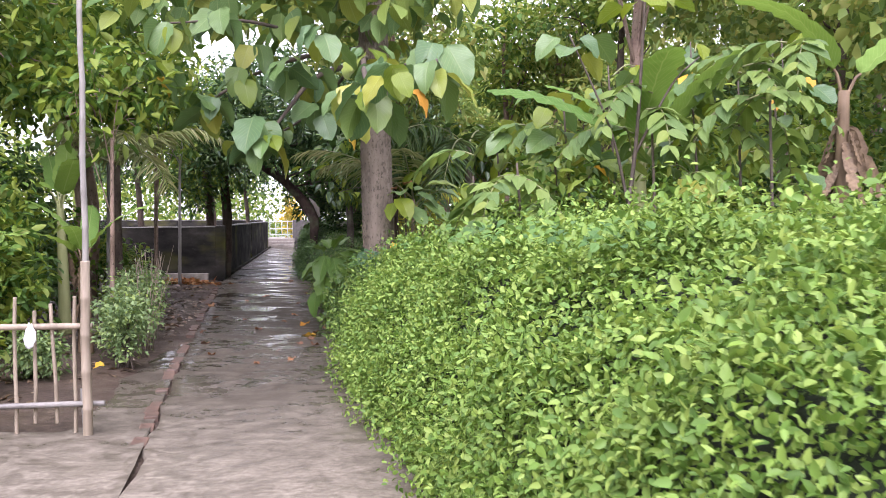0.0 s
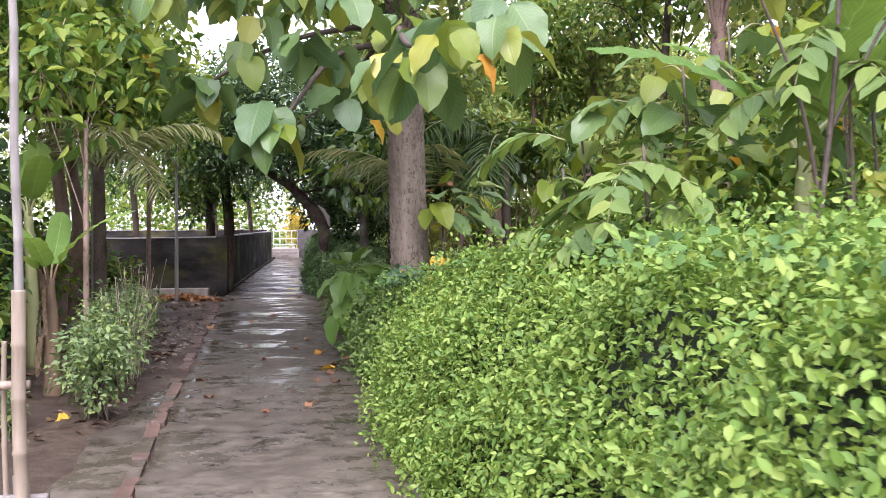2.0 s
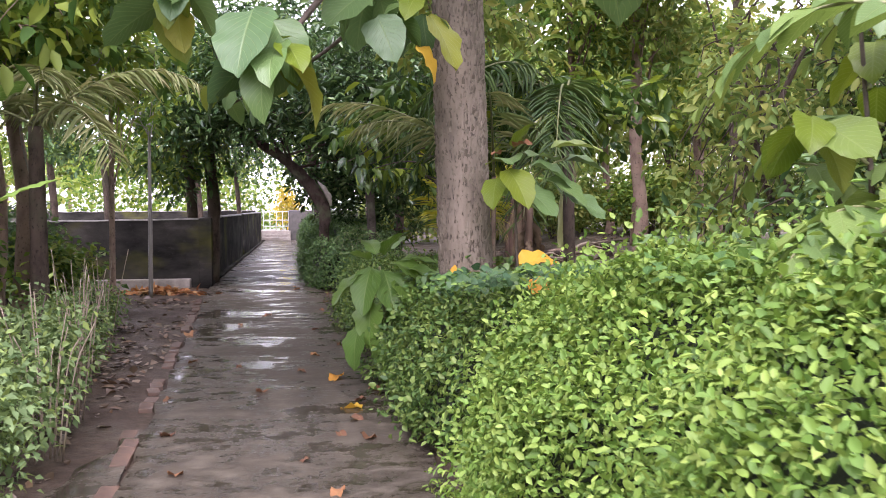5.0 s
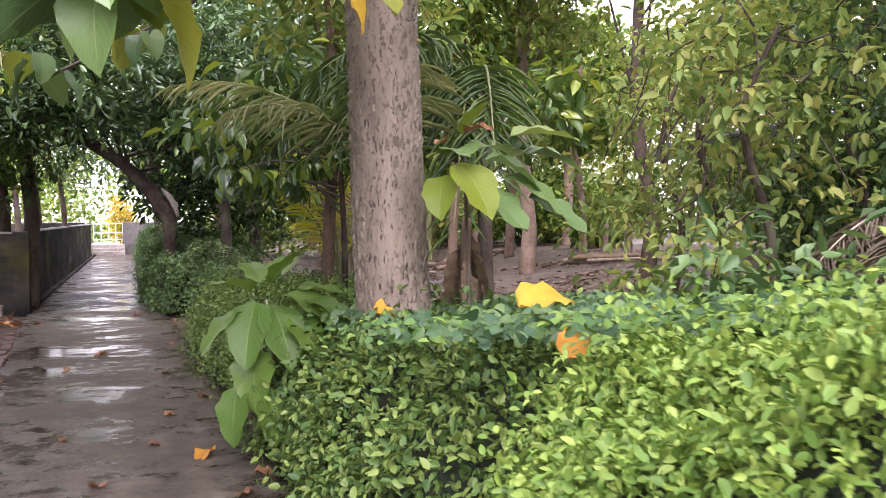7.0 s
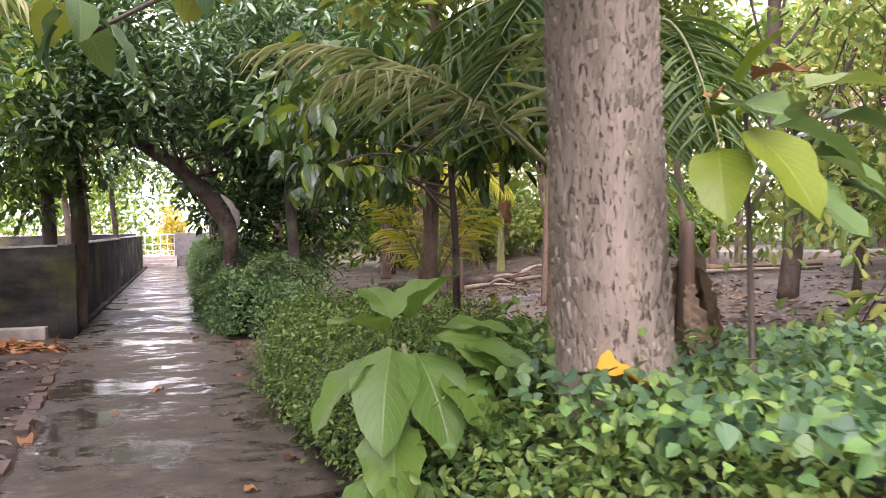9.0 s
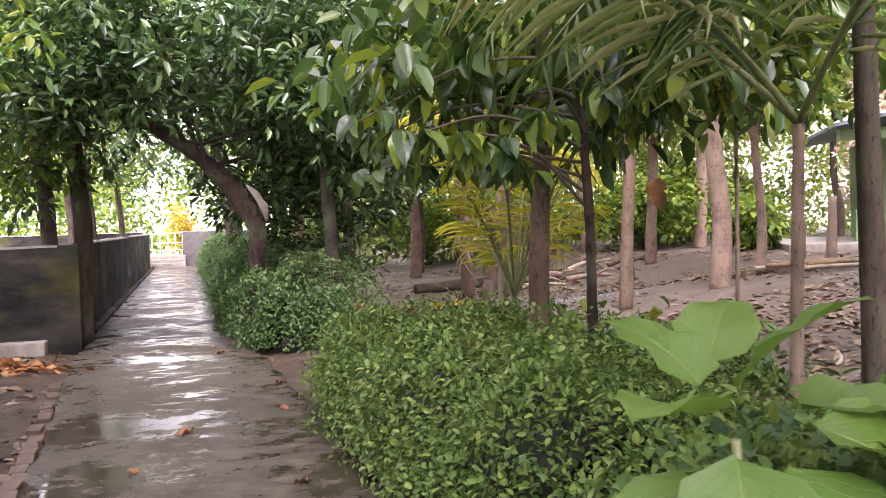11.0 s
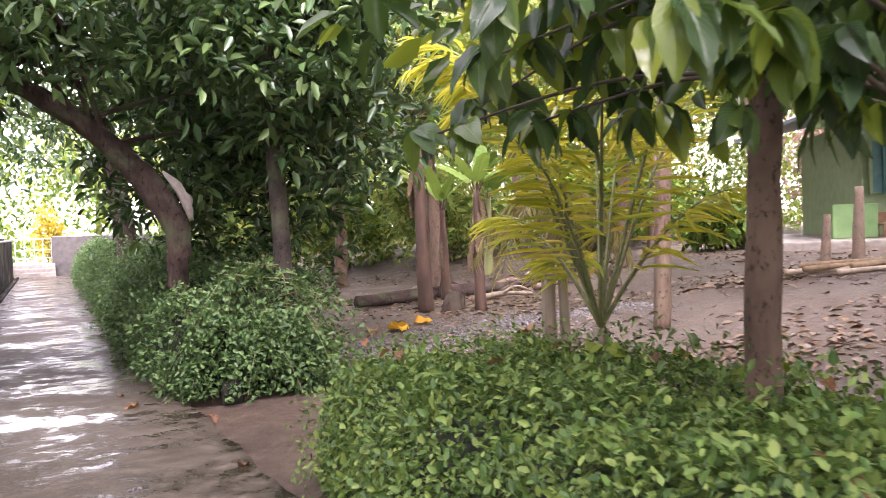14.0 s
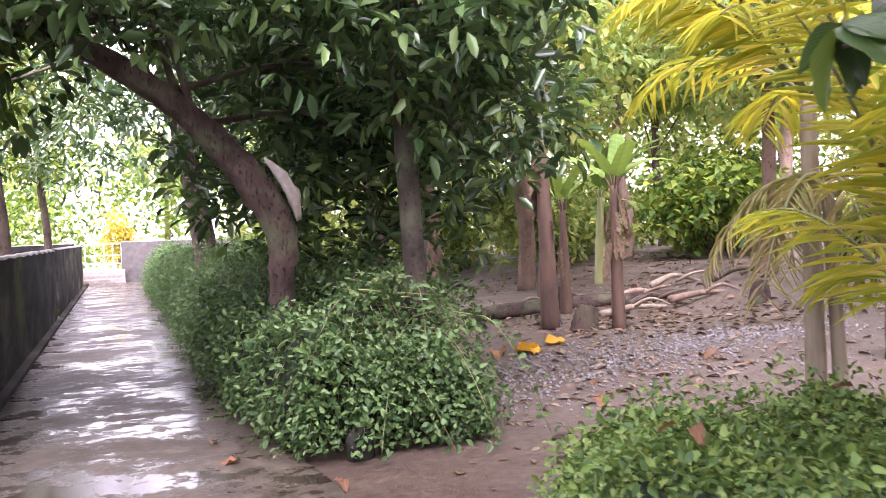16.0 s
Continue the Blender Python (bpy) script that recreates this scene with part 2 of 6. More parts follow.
# Paler copy of the tree leaf: sunlight and distance haze are in its colour.
LIGHT_LEAF = leaf_material("lit_hazed_tree_leaf", [(0.12, 0.2, 0.05), (0.2, 0.3, 0.08), (0.3, 0.38, 0.1), (0.36, 0.36, 0.1)], 0.45, 0.45)
IVY_LEAF = leaf_material("ivy_leaf", [(0.035, 0.09, 0.043), (0.06, 0.135, 0.06), (0.1, 0.19, 0.085), (0.14, 0.23, 0.065)], 0.3, 0.34, 0.15, gloss=0.35)
VINE_LEAF = leaf_material("vine_leaf", [(0.06, 0.14, 0.04), (0.095, 0.2, 0.052), (0.15, 0.28, 0.06), (0.22, 0.34, 0.075)], 0.36, 0.36, 0.1)
TEAK_LEAF = leaf_material("teak_leaf", [(0.075, 0.145, 0.058), (0.095, 0.175, 0.066), (0.13, 0.215, 0.066), (0.1, 0.185, 0.055), (0.2, 0.265, 0.045), (0.32, 0.32, 0.04)], 0.28, 0.3, 0.2, True, 0.25, 0.45)
LIME_LEAF = leaf_material("lime_teak_leaf", [(0.13, 0.2, 0.016), (0.2, 0.26, 0.018), (0.15, 0.225, 0.024)], 0.3, 0.42, 0.22, True, 0.25, 0.4)
YELLOW_LEAF = leaf_material("yellow_leaf", [(0.62, 0.33, 0.03), (0.66, 0.42, 0.05), (0.6, 0.25, 0.04)], 0.5, 0.35, 0.1, True, 0.4)
BROWN_LEAF = leaf_material("brown_dead_leaf", [(0.06, 0.034, 0.021), (0.11, 0.062, 0.038), (0.18, 0.095, 0.05), (0.24, 0.18, 0.13), (0.08, 0.048, 0.032)], 0.3, 0.1, gloss=0.5)
BROWN_BIG = leaf_material("brown_dead_big_leaf", [(0.12, 0.05, 0.03), (0.24, 0.1, 0.05), (0.36, 0.17, 0.075)], 0.5, 0.15, 0.25, True, 0.3)
BANANA_LEAF = leaf_material("banana_leaf", [(0.1, 0.2, 0.045), (0.17, 0.29, 0.06), (0.24, 0.36, 0.08)], 0.5, 0.4, 0.35, True, 0.15, 0.12)
PALM_LEAF = leaf_material("palm_leaflet", [(0.04, 0.085, 0.025), (0.07, 0.13, 0.03), (0.12, 0.18, 0.05)], 0.33, 0.25)
PALE_PALM = leaf_material("pale_palm_leaflet", [(0.2, 0.25, 0.09), (0.3, 0.34, 0.14), (0.4, 0.4, 0.2)], 0.36, 0.36)
YELLOW_PALM = leaf_material("yellow_palm_leaflet", [(0.5, 0.52, 0.05), (0.74, 0.66, 0.07), (0.4, 0.48, 0.06), (0.78, 0.64, 0.16), (0.36, 0.46, 0.06), (0.6, 0.58, 0.06)], 0.36, 0.55)
STRAW_PALM = leaf_material("straw_palm_leaflet", [(0.3, 0.27, 0.12), (0.46, 0.4, 0.19), (0.3, 0.33, 0.1), (0.55, 0.47, 0.27)], 0.5, 0.4)
DRY_PALM = leaf_material("dry_palm_leaflet", [(0.09, 0.07, 0.05), (0.15, 0.12, 0.085), (0.2, 0.165, 0.12)], 0.7, 0.15)
DARK_BIG = leaf_material("dark_glossy_leaf", [(0.03, 0.07, 0.028), (0.05, 0.1, 0.035), (0.07, 0.14, 0.04), (0.14, 0.22, 0.035), (0.32, 0.4, 0.04)], 0.14, 0.34, 0.25, True, 0.1, 0.6)
CROTON = leaf_material("yellow_croton_leaf", [(0.5, 0.36, 0.03), (0.6, 0.46, 0.05), (0.35, 0.35, 0.05)], 0.4, 0.4)


# ---- building helpers ----
def thing(name, label, category, group="", kind="", at=(0, 0, 0)):
    ob = new(name)
    ob.location = at
    return tagged(ob, label, category, group, kind)


def part(name, me, material, parent, label=""):
    """Link a mesh (or a bmesh) as one object under a thing."""
    if isinstance(me, bmesh.types.BMesh):
        bm, me = me, bpy.data.meshes.new(name)
        bm.to_mesh(me)
        bm.free()
    if not me.materials:
        me.materials.append(material)
    ob = new(name, me)
    ob.parent = parent
    if parent is not None:
        ob.matrix_parent_inverse = Matrix.Translation(parent.location).inverted()
    if label:
        ob["label"] = label
    return ob


def setting(name, me, material, label, category):
    ob = part(name, me, material, None)
    return tagged(ob, label, category, kind="structure")


def raw_mesh(name, verts, faces, uv=None, smooth=False):
    """Mesh from arrays; faces is an (n, k) array of one face size."""
    me = bpy.data.meshes.new(name)
    verts, faces = np.asarray(verts, np.float32), np.asarray(faces, np.int32)
    me.vertices.add(len(verts))
    me.vertices.foreach_set("co", verts.ravel())
    me.loops.add(faces.size)
    me.loops.foreach_set("vertex_index", faces.ravel())
    me.polygons.add(len(faces))
    me.polygons.foreach_set("loop_start", np.arange(0, faces.size, faces.shape[1], dtype=np.int32))
    if uv is not None:
        layer = me.uv_layers.new(name="UVMap")
        layer.data.foreach_set("uv", np.asarray(uv, np.float32)[faces.ravel()].ravel())
    if smooth:
        me.polygons.foreach_set("use_smooth", np.ones(len(faces), bool))
    me.update(calc_edges=True)
    me.validate()
    return me


def leaf_shape(kind):
    """Vertices (across, along, up), quads or triangles of one leaf of unit length."""
    if kind == "ovate":
        v = [(0, 0, 0), (-0.5, 0.42, 0.1), (0, 0.45, 0), (0.5, 0.42, 0.1), (0, 1, -0.12)]
        return np.array(v), np.array([(0, 2, 1), (0, 3, 2), (1, 2, 4), (2, 3, 4)])
    if kind == "oval":
        v = [(0, 0, 0), (-0.45, 0.3, 0.09), (-0.36, 0.7, 0.05), (0, 1, -0.12), (0.36, 0.7, 0.05), (0.45, 0.3, 0.09)]
        return np.array(v), np.array([(0, 3, 2, 1), (0, 5, 4, 3)])
    if kind == "small":
        v = [(0, 0, 0), (-0.6, 0.45, 0.1), (0, 1, -0.12), (0.6, 0.45, 0.1)]
        return np.array(v), np.array([(0, 2, 1), (0, 3, 2)])
    if kind == "lance":
        v = [(0, 0, 0), (-0.45, 0.3, 0.05), (0, 0.33, 0), (0.45, 0.3, 0.05), (-0.4, 0.62, 0), (0, 0.65, -0.06), (0.4, 0.62, 0), (0, 1, -0.2)]
        return np.array(v), np.array([(0, 2, 1), (0, 3, 2), (1, 2, 5), (1, 5, 4), (2, 3, 6), (2, 6, 5), (4, 5, 7), (5, 6, 7)])
    v = [(0, 0, 0), (-0.42, 0.12, 0.05), (-0.52, 0.4, 0.08), (-0.36, 0.72, 0.04), (0, 1, -0.1), (0.36, 0.72, 0.04), (0.52, 0.4, 0.08), (0.42, 0.12, 0.05), (0, 0.4, 0)]
    return np.array(v), np.array([(8, (i + 1) % 8, i) for i in range(8)])


def unit(v):
    return v / np.maximum(1e-9, np.linalg.norm(v, axis=-1, keepdims=True))


def leaf_mesh(name, place, along, up, length, width, kind="ovate"):
    """Many leaves as one mesh: base places, tip directions, face normals, sizes."""
    place, along, up = (np.asarray(a, float) for a in (place, along, up))
    y = unit(along)
    x = unit(np.cross(y, up))
    z = np.cross(x, y)
    tv, tf = leaf_shape(kind)
    n, k = len(place), len(tv)
    length, width = (np.broadcast_to(np.asarray(a, float), (n,)) for a in (length, width))
    v = place[:, None] + x[:, None] * (tv[None, :, 0, None] * width[:, None, None])
    v = v + y[:, None] * (tv[None, :, 1, None] * length[:, None, None]) + z[:, None] * (tv[None, :, 2, None] * length[:, None, None])
    f = tf[None] + (np.arange(n) * k)[:, None, None]
    uv = np.tile(np.stack([tv[:, 0] + 0.5, tv[:, 1]], 1), (n, 1))
    return raw_mesh(name, v.reshape(-1, 3), f.reshape(-1, tf.shape[1]), uv)


def tube(path, radii, sides=9, wobble=0.0, seed=0):
    """Verts and quads of a tapered tube along points, with uneven rings."""
    path = np.asarray(path, float)
    radii = np.interp(np.linspace(0, 1, len(path)), np.linspace(0, 1, len(radii)), radii)
    r = np.random.default_rng(seed)
    t = unit(np.gradient(path, axis=0))
    ref = np.array([0.0, 1.0, 0.0]) if abs(t[0][1]) < 0.9 else np.array([1.0, 0, 0])
    a = unit(np.cross(t, ref))
    b = np.cross(t, a)
    ang = np.linspace(0, 2 * np.pi, sides, endpoint=False)
    lump = 1 + wobble * (np.sin(ang * 3 + r.uniform(0, 6))[None] * 0.5 + r.normal(0, 0.35, (len(path), sides)))
    v = path[:, None] + (a[:, None] * np.cos(ang)[None, :, None] + b[:, None] * np.sin(ang)[None, :, None]) * (radii[:, None] * lump)[..., None]
    v = v.reshape(-1, 3)
    i = np.arange(len(path) - 1)[:, None] * sides
    j = np.arange(sides)[None]
    k = (j + 1) % sides
    f = np.stack([i + j, i + k, i + sides + k, i + sides + j], -1).reshape(-1, 4)
    base = len(v)
    v = np.vstack([v, path[:1], path[-1:]])
    caps = [(base, j2, j1, j1) for j1, j2 in zip(range(sides), [*range(1, sides), 0])]
    top = (len(path) - 1) * sides
    caps += [(base + 1, top + j1, top + j2, top + j2) for j1, j2 in zip(range(sides), [*range(1, sides), 0])]
    return v, f, [c[:3] for c in caps]


def tubes_mesh(name, tubes, smooth=True):
    """One mesh from several tube() results."""
    verts, faces, n = [], [], 0
    for v, f, caps in tubes:
        verts.append(v)
        faces += [tuple(int(q) + n for q in row) for row in f] + [tuple(int(q) + n for q in row) for row in caps]
        n += len(v)
    me = bpy.data.meshes.new(name)
    me.from_pydata(np.vstack(verts).tolist(), [], faces)
    me.polygons.foreach_set("use_smooth", np.full(len(me.polygons), smooth))
    me.update()
    return me


def bend(points, steps=10):
    """Smooth line through a few points."""
    p = np.asarray(points, float)
    q = np.vstack([2 * p[0] - p[1], p, 2 * p[-1] - p[-2]])
    out = []
    for i in range(1, len(q) - 2):
        for s in np.linspace(0, 1, steps, endpoint=False):
            a, b, c, d = q[i - 1], q[i], q[i + 1], q[i + 2]
            out.append(0.5 * (2 * b + (c - a) * s + (2 * a - 5 * b + 4 * c - d) * s * s + (3 * b - a - 3 * c + d) * s ** 3))
    out.append(p[-1])
    return np.array(out)


def box(bm, lo, hi, bevel=0.0):
    got = bmesh.ops.create_cube(bm, size=1)
    lo, hi = Vector(lo), Vector(hi)
    for v in got["verts"]:
        v.co = Vector(((lo[i] + hi[i]) / 2 + v.co[i] * (hi[i] - lo[i]) for i in range(3)))
    if bevel:
        edges = list({e for v in got["verts"] for e in v.link_edges})
        bmesh.ops.bevel(bm, geom=edges, offset=bevel, segments=2, affect="EDGES", profile=0.6)
    return bm


def boxed(lo, hi, bevel=0.0):
    return box(bmesh.new(), lo, hi, bevel)


def clumps(centres, per, spread, length, width, droop=0.4, seed=1, out_from=None, flat=0.6):
    """Arrays for leaf_mesh: rosettes of leaves round each centre."""
    r = np.random.default_rng(seed)
    c = np.repeat(np.asarray(centres, float), per, 0)
    n = len(c)
    d = unit(r.normal(0, 1, (n, 3)) * (1, 1, 0.7))
    if out_from is not None:
        d = unit(d + 0.7 * unit(c - np.asarray(out_from)))
    p = c + d * (r.uniform(0.1, 1, (n, 1)) ** 0.6) * spread
    along = unit(d + np.array([0, 0, -droop]) + r.normal(0, 0.35, (n, 3)))
    up = unit(np.array([0, 0, 1.0]) * flat + d * (1 - flat) + r.normal(0, 0.35, (n, 3)))
    ln = length * r.uniform(0.6, 1.25, n)
    return p, along, up, ln, ln * width


def in_blobs(blobs, count, seed, shell=0.45):
    """Random centres in a set of (centre, radii) blobs, denser to the outside, with gaps."""
    r = np.random.default_rng(seed)
    vol = np.array([b[1][0] * b[1][1] * b[1][2] for b in blobs]) ** 0.75
    pick = r.choice(len(blobs), count, p=vol / vol.sum())
    d = unit(r.normal(0, 1, (count, 3)))
    rad = r.uniform(shell ** 2, 1, (count, 1)) ** 0.5 * (1 + 0.22 * np.sin(d[:, :1] * 7 + pick[:, None]) * np.cos(d[:, 1:2] * 6 + pick[:, None] * 2))
    return np.array([blobs[k][0] for k in pick]) + d * rad * np.array([blobs[k][1] for k in pick])


def tree(name, label, trunk_line, trunk_radii, blobs, centres, per, spread, length, width, leaf, bark, seed, kind="oval", droop=0.5, limbs=6, group="", sides=12, wobble=0.06):
    """Tapered trunk, limbs reaching into the crown, and a crown of single leaves in clusters."""
    line = bend(trunk_line, 8)
    base = tuple(line[0])
    t = thing(name, label, "tree", group, at=base)
    part("trunk", tubes_mesh("trunk", [tube(line, trunk_radii, sides, wobble, seed)]), bark, t)
    r = np.random.default_rng(seed)
    if centres:
        cs = in_blobs(blobs, centres, seed)
        twigs = []
        for k in range(limbs):
            goal = np.array(blobs[k % len(blobs)][0]) + r.normal(0, 0.45, 3) * np.array(blobs[k % len(blobs)][1])
            s = line[int(len(line) * r.uniform(0.6, 0.97))]
            mid = (s + goal) / 2 + np.array([0, 0, 0.15 * np.linalg.norm(goal - s)]) + r.normal(0, 0.1, 3)
            w = trunk_radii[-1]
            part("limb", tubes_mesh("limb", [tube(bend([s, mid, goal], 6), [w * 0.42, w * 0.12], 6, 0.08, seed + k)]), bark, t)
        for k in range(min(40, centres // 6)):
            c = cs[k]
            s = line[-1] * 0.35 + c * 0.65 + r.normal(0, 0.15, 3)
            twigs.append(tube(bend([s, (s + c) / 2 + r.normal(0, 0.06, 3), c], 2), [0.012, 0.005], 3, 0, seed))
        tagged(part("twigwork", tubes_mesh("twigwork", twigs), bark, t), kind="stuff")
        part("crown", leaf_mesh("crown", *clumps(cs, per, spread, length, width, droop, seed + 1), kind), leaf, t)
    return t


# ---- ground, path, walls ----
def smooth(a, b, x):
    t = np.clip((np.asarray(x, float) - a) / (b - a), 0, 1)
    return t * t * (3 - 2 * t)


def path_left(y):
    return np.interp(y, [-6, 0, 5, 8.2, 14, 17.5, 21, 30, 52], [0.35, 0.12, -0.15, -0.4, -0.76, -0.96, -1.22, -1.38, -1.42])


def path_right(y):
    return np.interp(y, [-6, 0, 4, 7.2, 10, 16, 20, 24, 42, 52], [1.7, 1.68, 1.6, 1.35, 1.27, 1.1, 0.95, 0.85, 0.75, 0.7])


def rise(x, y):
    """Height of the bare ground: flat by the path, rising gently into the garden."""
    x, y = np.asarray(x, float), np.asarray(y, float)
    up = 0.16 * smooth(2.0, 5.5, x) + 0.5 * smooth(3.5, 9.0, x) * (1 - 0.8 * smooth(21.5, 24.0, y) * (1 - smooth(7, 10, x))) + 0.1 * smooth(9, 14, x)
    up = up + 0.018 * np.sin(x * 1.7 + y * 0.6) * np.sin(y * 1.3 - x * 0.4) + 0.01 * np.sin(x * 4.1) * np.sin(y * 3.7)
    near = smooth(0.0, 0.5, np.maximum(path_left(y) - x, x - path_right(y)))
    paved = smooth(-9.4, -8.9, x) * (1 - smooth(5.6, 6.1, y)) * smooth(-5.4, -4.9, y) * (1 - smooth(0.4, 0.8, x))
    paved = np.maximum(paved, (1 - smooth(0.35, 0.6, path_left(y) - x)) * (x < 0.3) * (1 - smooth(9.6, 10.4, y)) * smooth(-5.4, -4.9, y))
    return -0.045 + near * (up + 0.035) * (1 - paved) * (np.abs(x) < 60)


gx = np.concatenate([[-1500, -400, -150, -70, -40], np.linspace(-25, -4, 43), np.linspace(-3.8, 9, 97), np.linspace(9.5, 40, 50), [60, 90, 200, 500, 1500]])
gy = np.concatenate([[-1500, -300, -80, -30, -15], np.linspace(-8, 30, 171), np.linspace(30.5, 60, 50), [70, 90, 130, 250, 600, 1500]])
GX, GY = np.meshgrid(gx, gy)
gv = np.stack([GX, GY, rise(GX, GY)], -1).reshape(-1, 3)
w = len(gx)
gi = (np.arange(len(gy) - 1)[:, None] * w + np.arange(w - 1)[None]).ravel()
setting("ground", raw_mesh("ground", gv, np.stack([gi, gi + 1, gi + w + 1, gi + w], 1), smooth=True), DIRT, "damp brown garden soil with trodden patches", "ground")

py = np.linspace(-6, 51.2, 287)
ps = np.linspace(0, 1, 15)
PX = path_left(py)[:, None] * (1 - ps) + path_right(py)[:, None] * ps
PX = PX + (np.abs(ps - 0.5) > 0.49) * (0.02 * np.sin(py * 5.3) + 0.015 * np.sin(py * 13.7))[:, None]
PY = np.broadcast_to(py[:, None], PX.shape)
PZ = 0.0025 * np.sin(PX * 5 + PY * 2.1) + 0.0012 * np.sin(PY * 6.5) - 0.008 * np.abs(ps - 0.5)[None]
pv = np.stack([PX, PY, PZ], -1)
pv = np.concatenate([pv[:, :1] * (1, 1, 1) + (-0.02, 0, -0.09), pv, pv[:, -1:] + (0.02, 0, -0.09)], 1).reshape(-1, 3)
w = len(ps) + 2
gi = (np.arange(len(py) - 1)[:, None] * w + np.arange(w - 1)[None]).ravel()
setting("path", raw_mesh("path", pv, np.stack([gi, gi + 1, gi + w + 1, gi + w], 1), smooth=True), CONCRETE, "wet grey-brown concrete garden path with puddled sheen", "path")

sx, sy = np.linspace(-9, 0.2, 40), np.linspace(-5, 6.15, 40)
SX, SY = np.meshgrid(sx, sy)
SX = np.where(sx[None] > 0.1, path_left(SY) - 0.03, SX)
SY = SY + (SY > 6.1) * (0.05 * np.sin(SX * 3.1) + 0.03 * np.sin(SX * 9))
SZ = -0.006 + 0.004 * np.sin(SX * 3) * np.sin(SY * 2.3)
SX = np.minimum(SX, path_left(SY) - 0.03)
gi = (np.arange(39)[:, None] * 40 + np.arange(39)[None]).ravel()
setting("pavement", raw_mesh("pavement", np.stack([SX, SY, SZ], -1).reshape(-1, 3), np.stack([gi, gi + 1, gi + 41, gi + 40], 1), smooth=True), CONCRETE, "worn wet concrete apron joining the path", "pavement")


ty = np.linspace(5.3, 10.6, 54)
tq = np.linspace(0, 1, 6)
wide = np.interp(ty, [5.3, 6.2, 8.0, 10.6], [0.95, 0.62, 0.5, 0.12]) + 0.05 * np.sin(ty * 4.1) + 0.03 * np.sin(ty * 11)
TX = (path_left(ty) - 0.03)[:, None] - wide[:, None] * (1 - tq)
TY = np.broadcast_to(ty[:, None], TX.shape)
TZ = -0.018 + 0.005 * np.sin(TX * 7) * np.sin(TY * 3.1) - 0.02 * (tq[None] < 0.1)
gi = (np.arange(53)[:, None] * 6 + np.arange(5)[None]).ravel()
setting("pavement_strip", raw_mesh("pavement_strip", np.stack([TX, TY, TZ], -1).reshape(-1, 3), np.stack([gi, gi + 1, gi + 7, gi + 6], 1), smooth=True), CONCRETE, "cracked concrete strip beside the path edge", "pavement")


def wall_run(name, a, b, z0, z1, thick, label, material=WALL):
    """A rendered wall from a to b with wavy top edge and its coping as a part."""
    a, b = np.array(a, float), np.array(b, float)
    n = max(3, int(np.linalg.norm(b - a) / 0.35))
    d = unit(b - a)
    side = np.array([-d[1], d[0]]) * thick / 2
    bm = bmesh.new()
    rows = []
    for i in range(n + 1):
        p = a + (b - a) * i / n
        top = np.interp(i / n, [0, 1], z1) + 0.012 * math.sin(i * 1.9) + 0.008 * math.sin(i * 4.3)
        rows.append([bm.verts.new((*(p + s * side), z)) for s, z in ((1, z0), (1, top), (-1, top), (-1, z0))])
    for q, r in zip(rows, rows[1:]):
        for k in range(4):
            bm.faces.new((q[k], q[(k + 1) % 4], r[(k + 1) % 4], r[k]))
    bm.faces.new(rows[0][::-1]), bm.faces.new(rows[-1])
    bmesh.ops.recalc_face_normals(bm, faces=bm.faces)
    ob = setting(name, bm, material, label, "wall")
    bm = bmesh.new()
    rows = []
    for i in range(n + 1):
        p = a + (b - a) * i / n
        top = np.interp(i / n, [0, 1], z1) + 0.012 * math.sin(i * 1.9) + 0.008 * math.sin(i * 4.3) + 0.003
        wide = 1.12 + 0.05 * math.sin(i * 2.7)
        rows.append([bm.verts.new((*(p + s * side * wide), z)) for s, z in ((1, top), (0.8, top + 0.03), (-0.8, top + 0.03), (-1, top))])
    for q, r in zip(rows, rows[1:]):
        for k in range(4):
            bm.faces.new((q[k], q[(k + 1) % 4], r[(k + 1) % 4], r[k]))
    bm.faces.new(rows[0][::-1]), bm.faces.new(rows[-1])
    bmesh.ops.recalc_face_normals(bm, faces=bm.faces)
    part("coping", bm, COPING, ob, "pale weathered coping")
    return ob


wall_run("wall_front", (-1.32, 22.36), (-14, 22.5), -0.1, (1.33, 1.2), 0.14, "low black-stained rendered garden wall facing the beds")
wall_run("wall_path", (-1.4, 22.46), (-1.5, 35.3), -0.1, (1.34, 1.38), 0.14, "low mossy rendered wall along the path")
wall_run("wall_path_far", (-1.5, 36.1), (-1.52, 50.9), -0.1, (1.4, 1.45), 0.14, "low stained wall along the far path")
wall_run("wall_back", (-1.7, 50.6), (-16, 50.6), -0.1, (1.55, 1.5), 0.16, "grey boundary wall at the back of the plot")
wall_run("wall_end", (-0.05, 52.3), (9, 52.3), -0.1, (1.55, 1.5), 0.16, "grey stained low wall closing the end of the path", plain_material("grey_stained_render", (0.03, 0.028, 0.026), (0.11, 0.1, 0.09), 0.9, 4.0))
setting("wall_pier", boxed((-1.47, 22.25, -0.1), (-1.22, 22.5, 1.36), 0.012), WALL, "square stained pier at the wall's corner", "wall")
setting("wall_plinth", boxed((-14, 22.0, -0.08), (-1.62, 22.28, 0.17), 0.02), STEP, "low concrete ledge at the foot of the wall", "plinth")
setting("path_kerb", boxed((-1.36, 22.5, -0.06), (-1.25, 50.8, 0.05), 0.012), WALL, "thin dark kerb at the foot of the wall", "kerb")

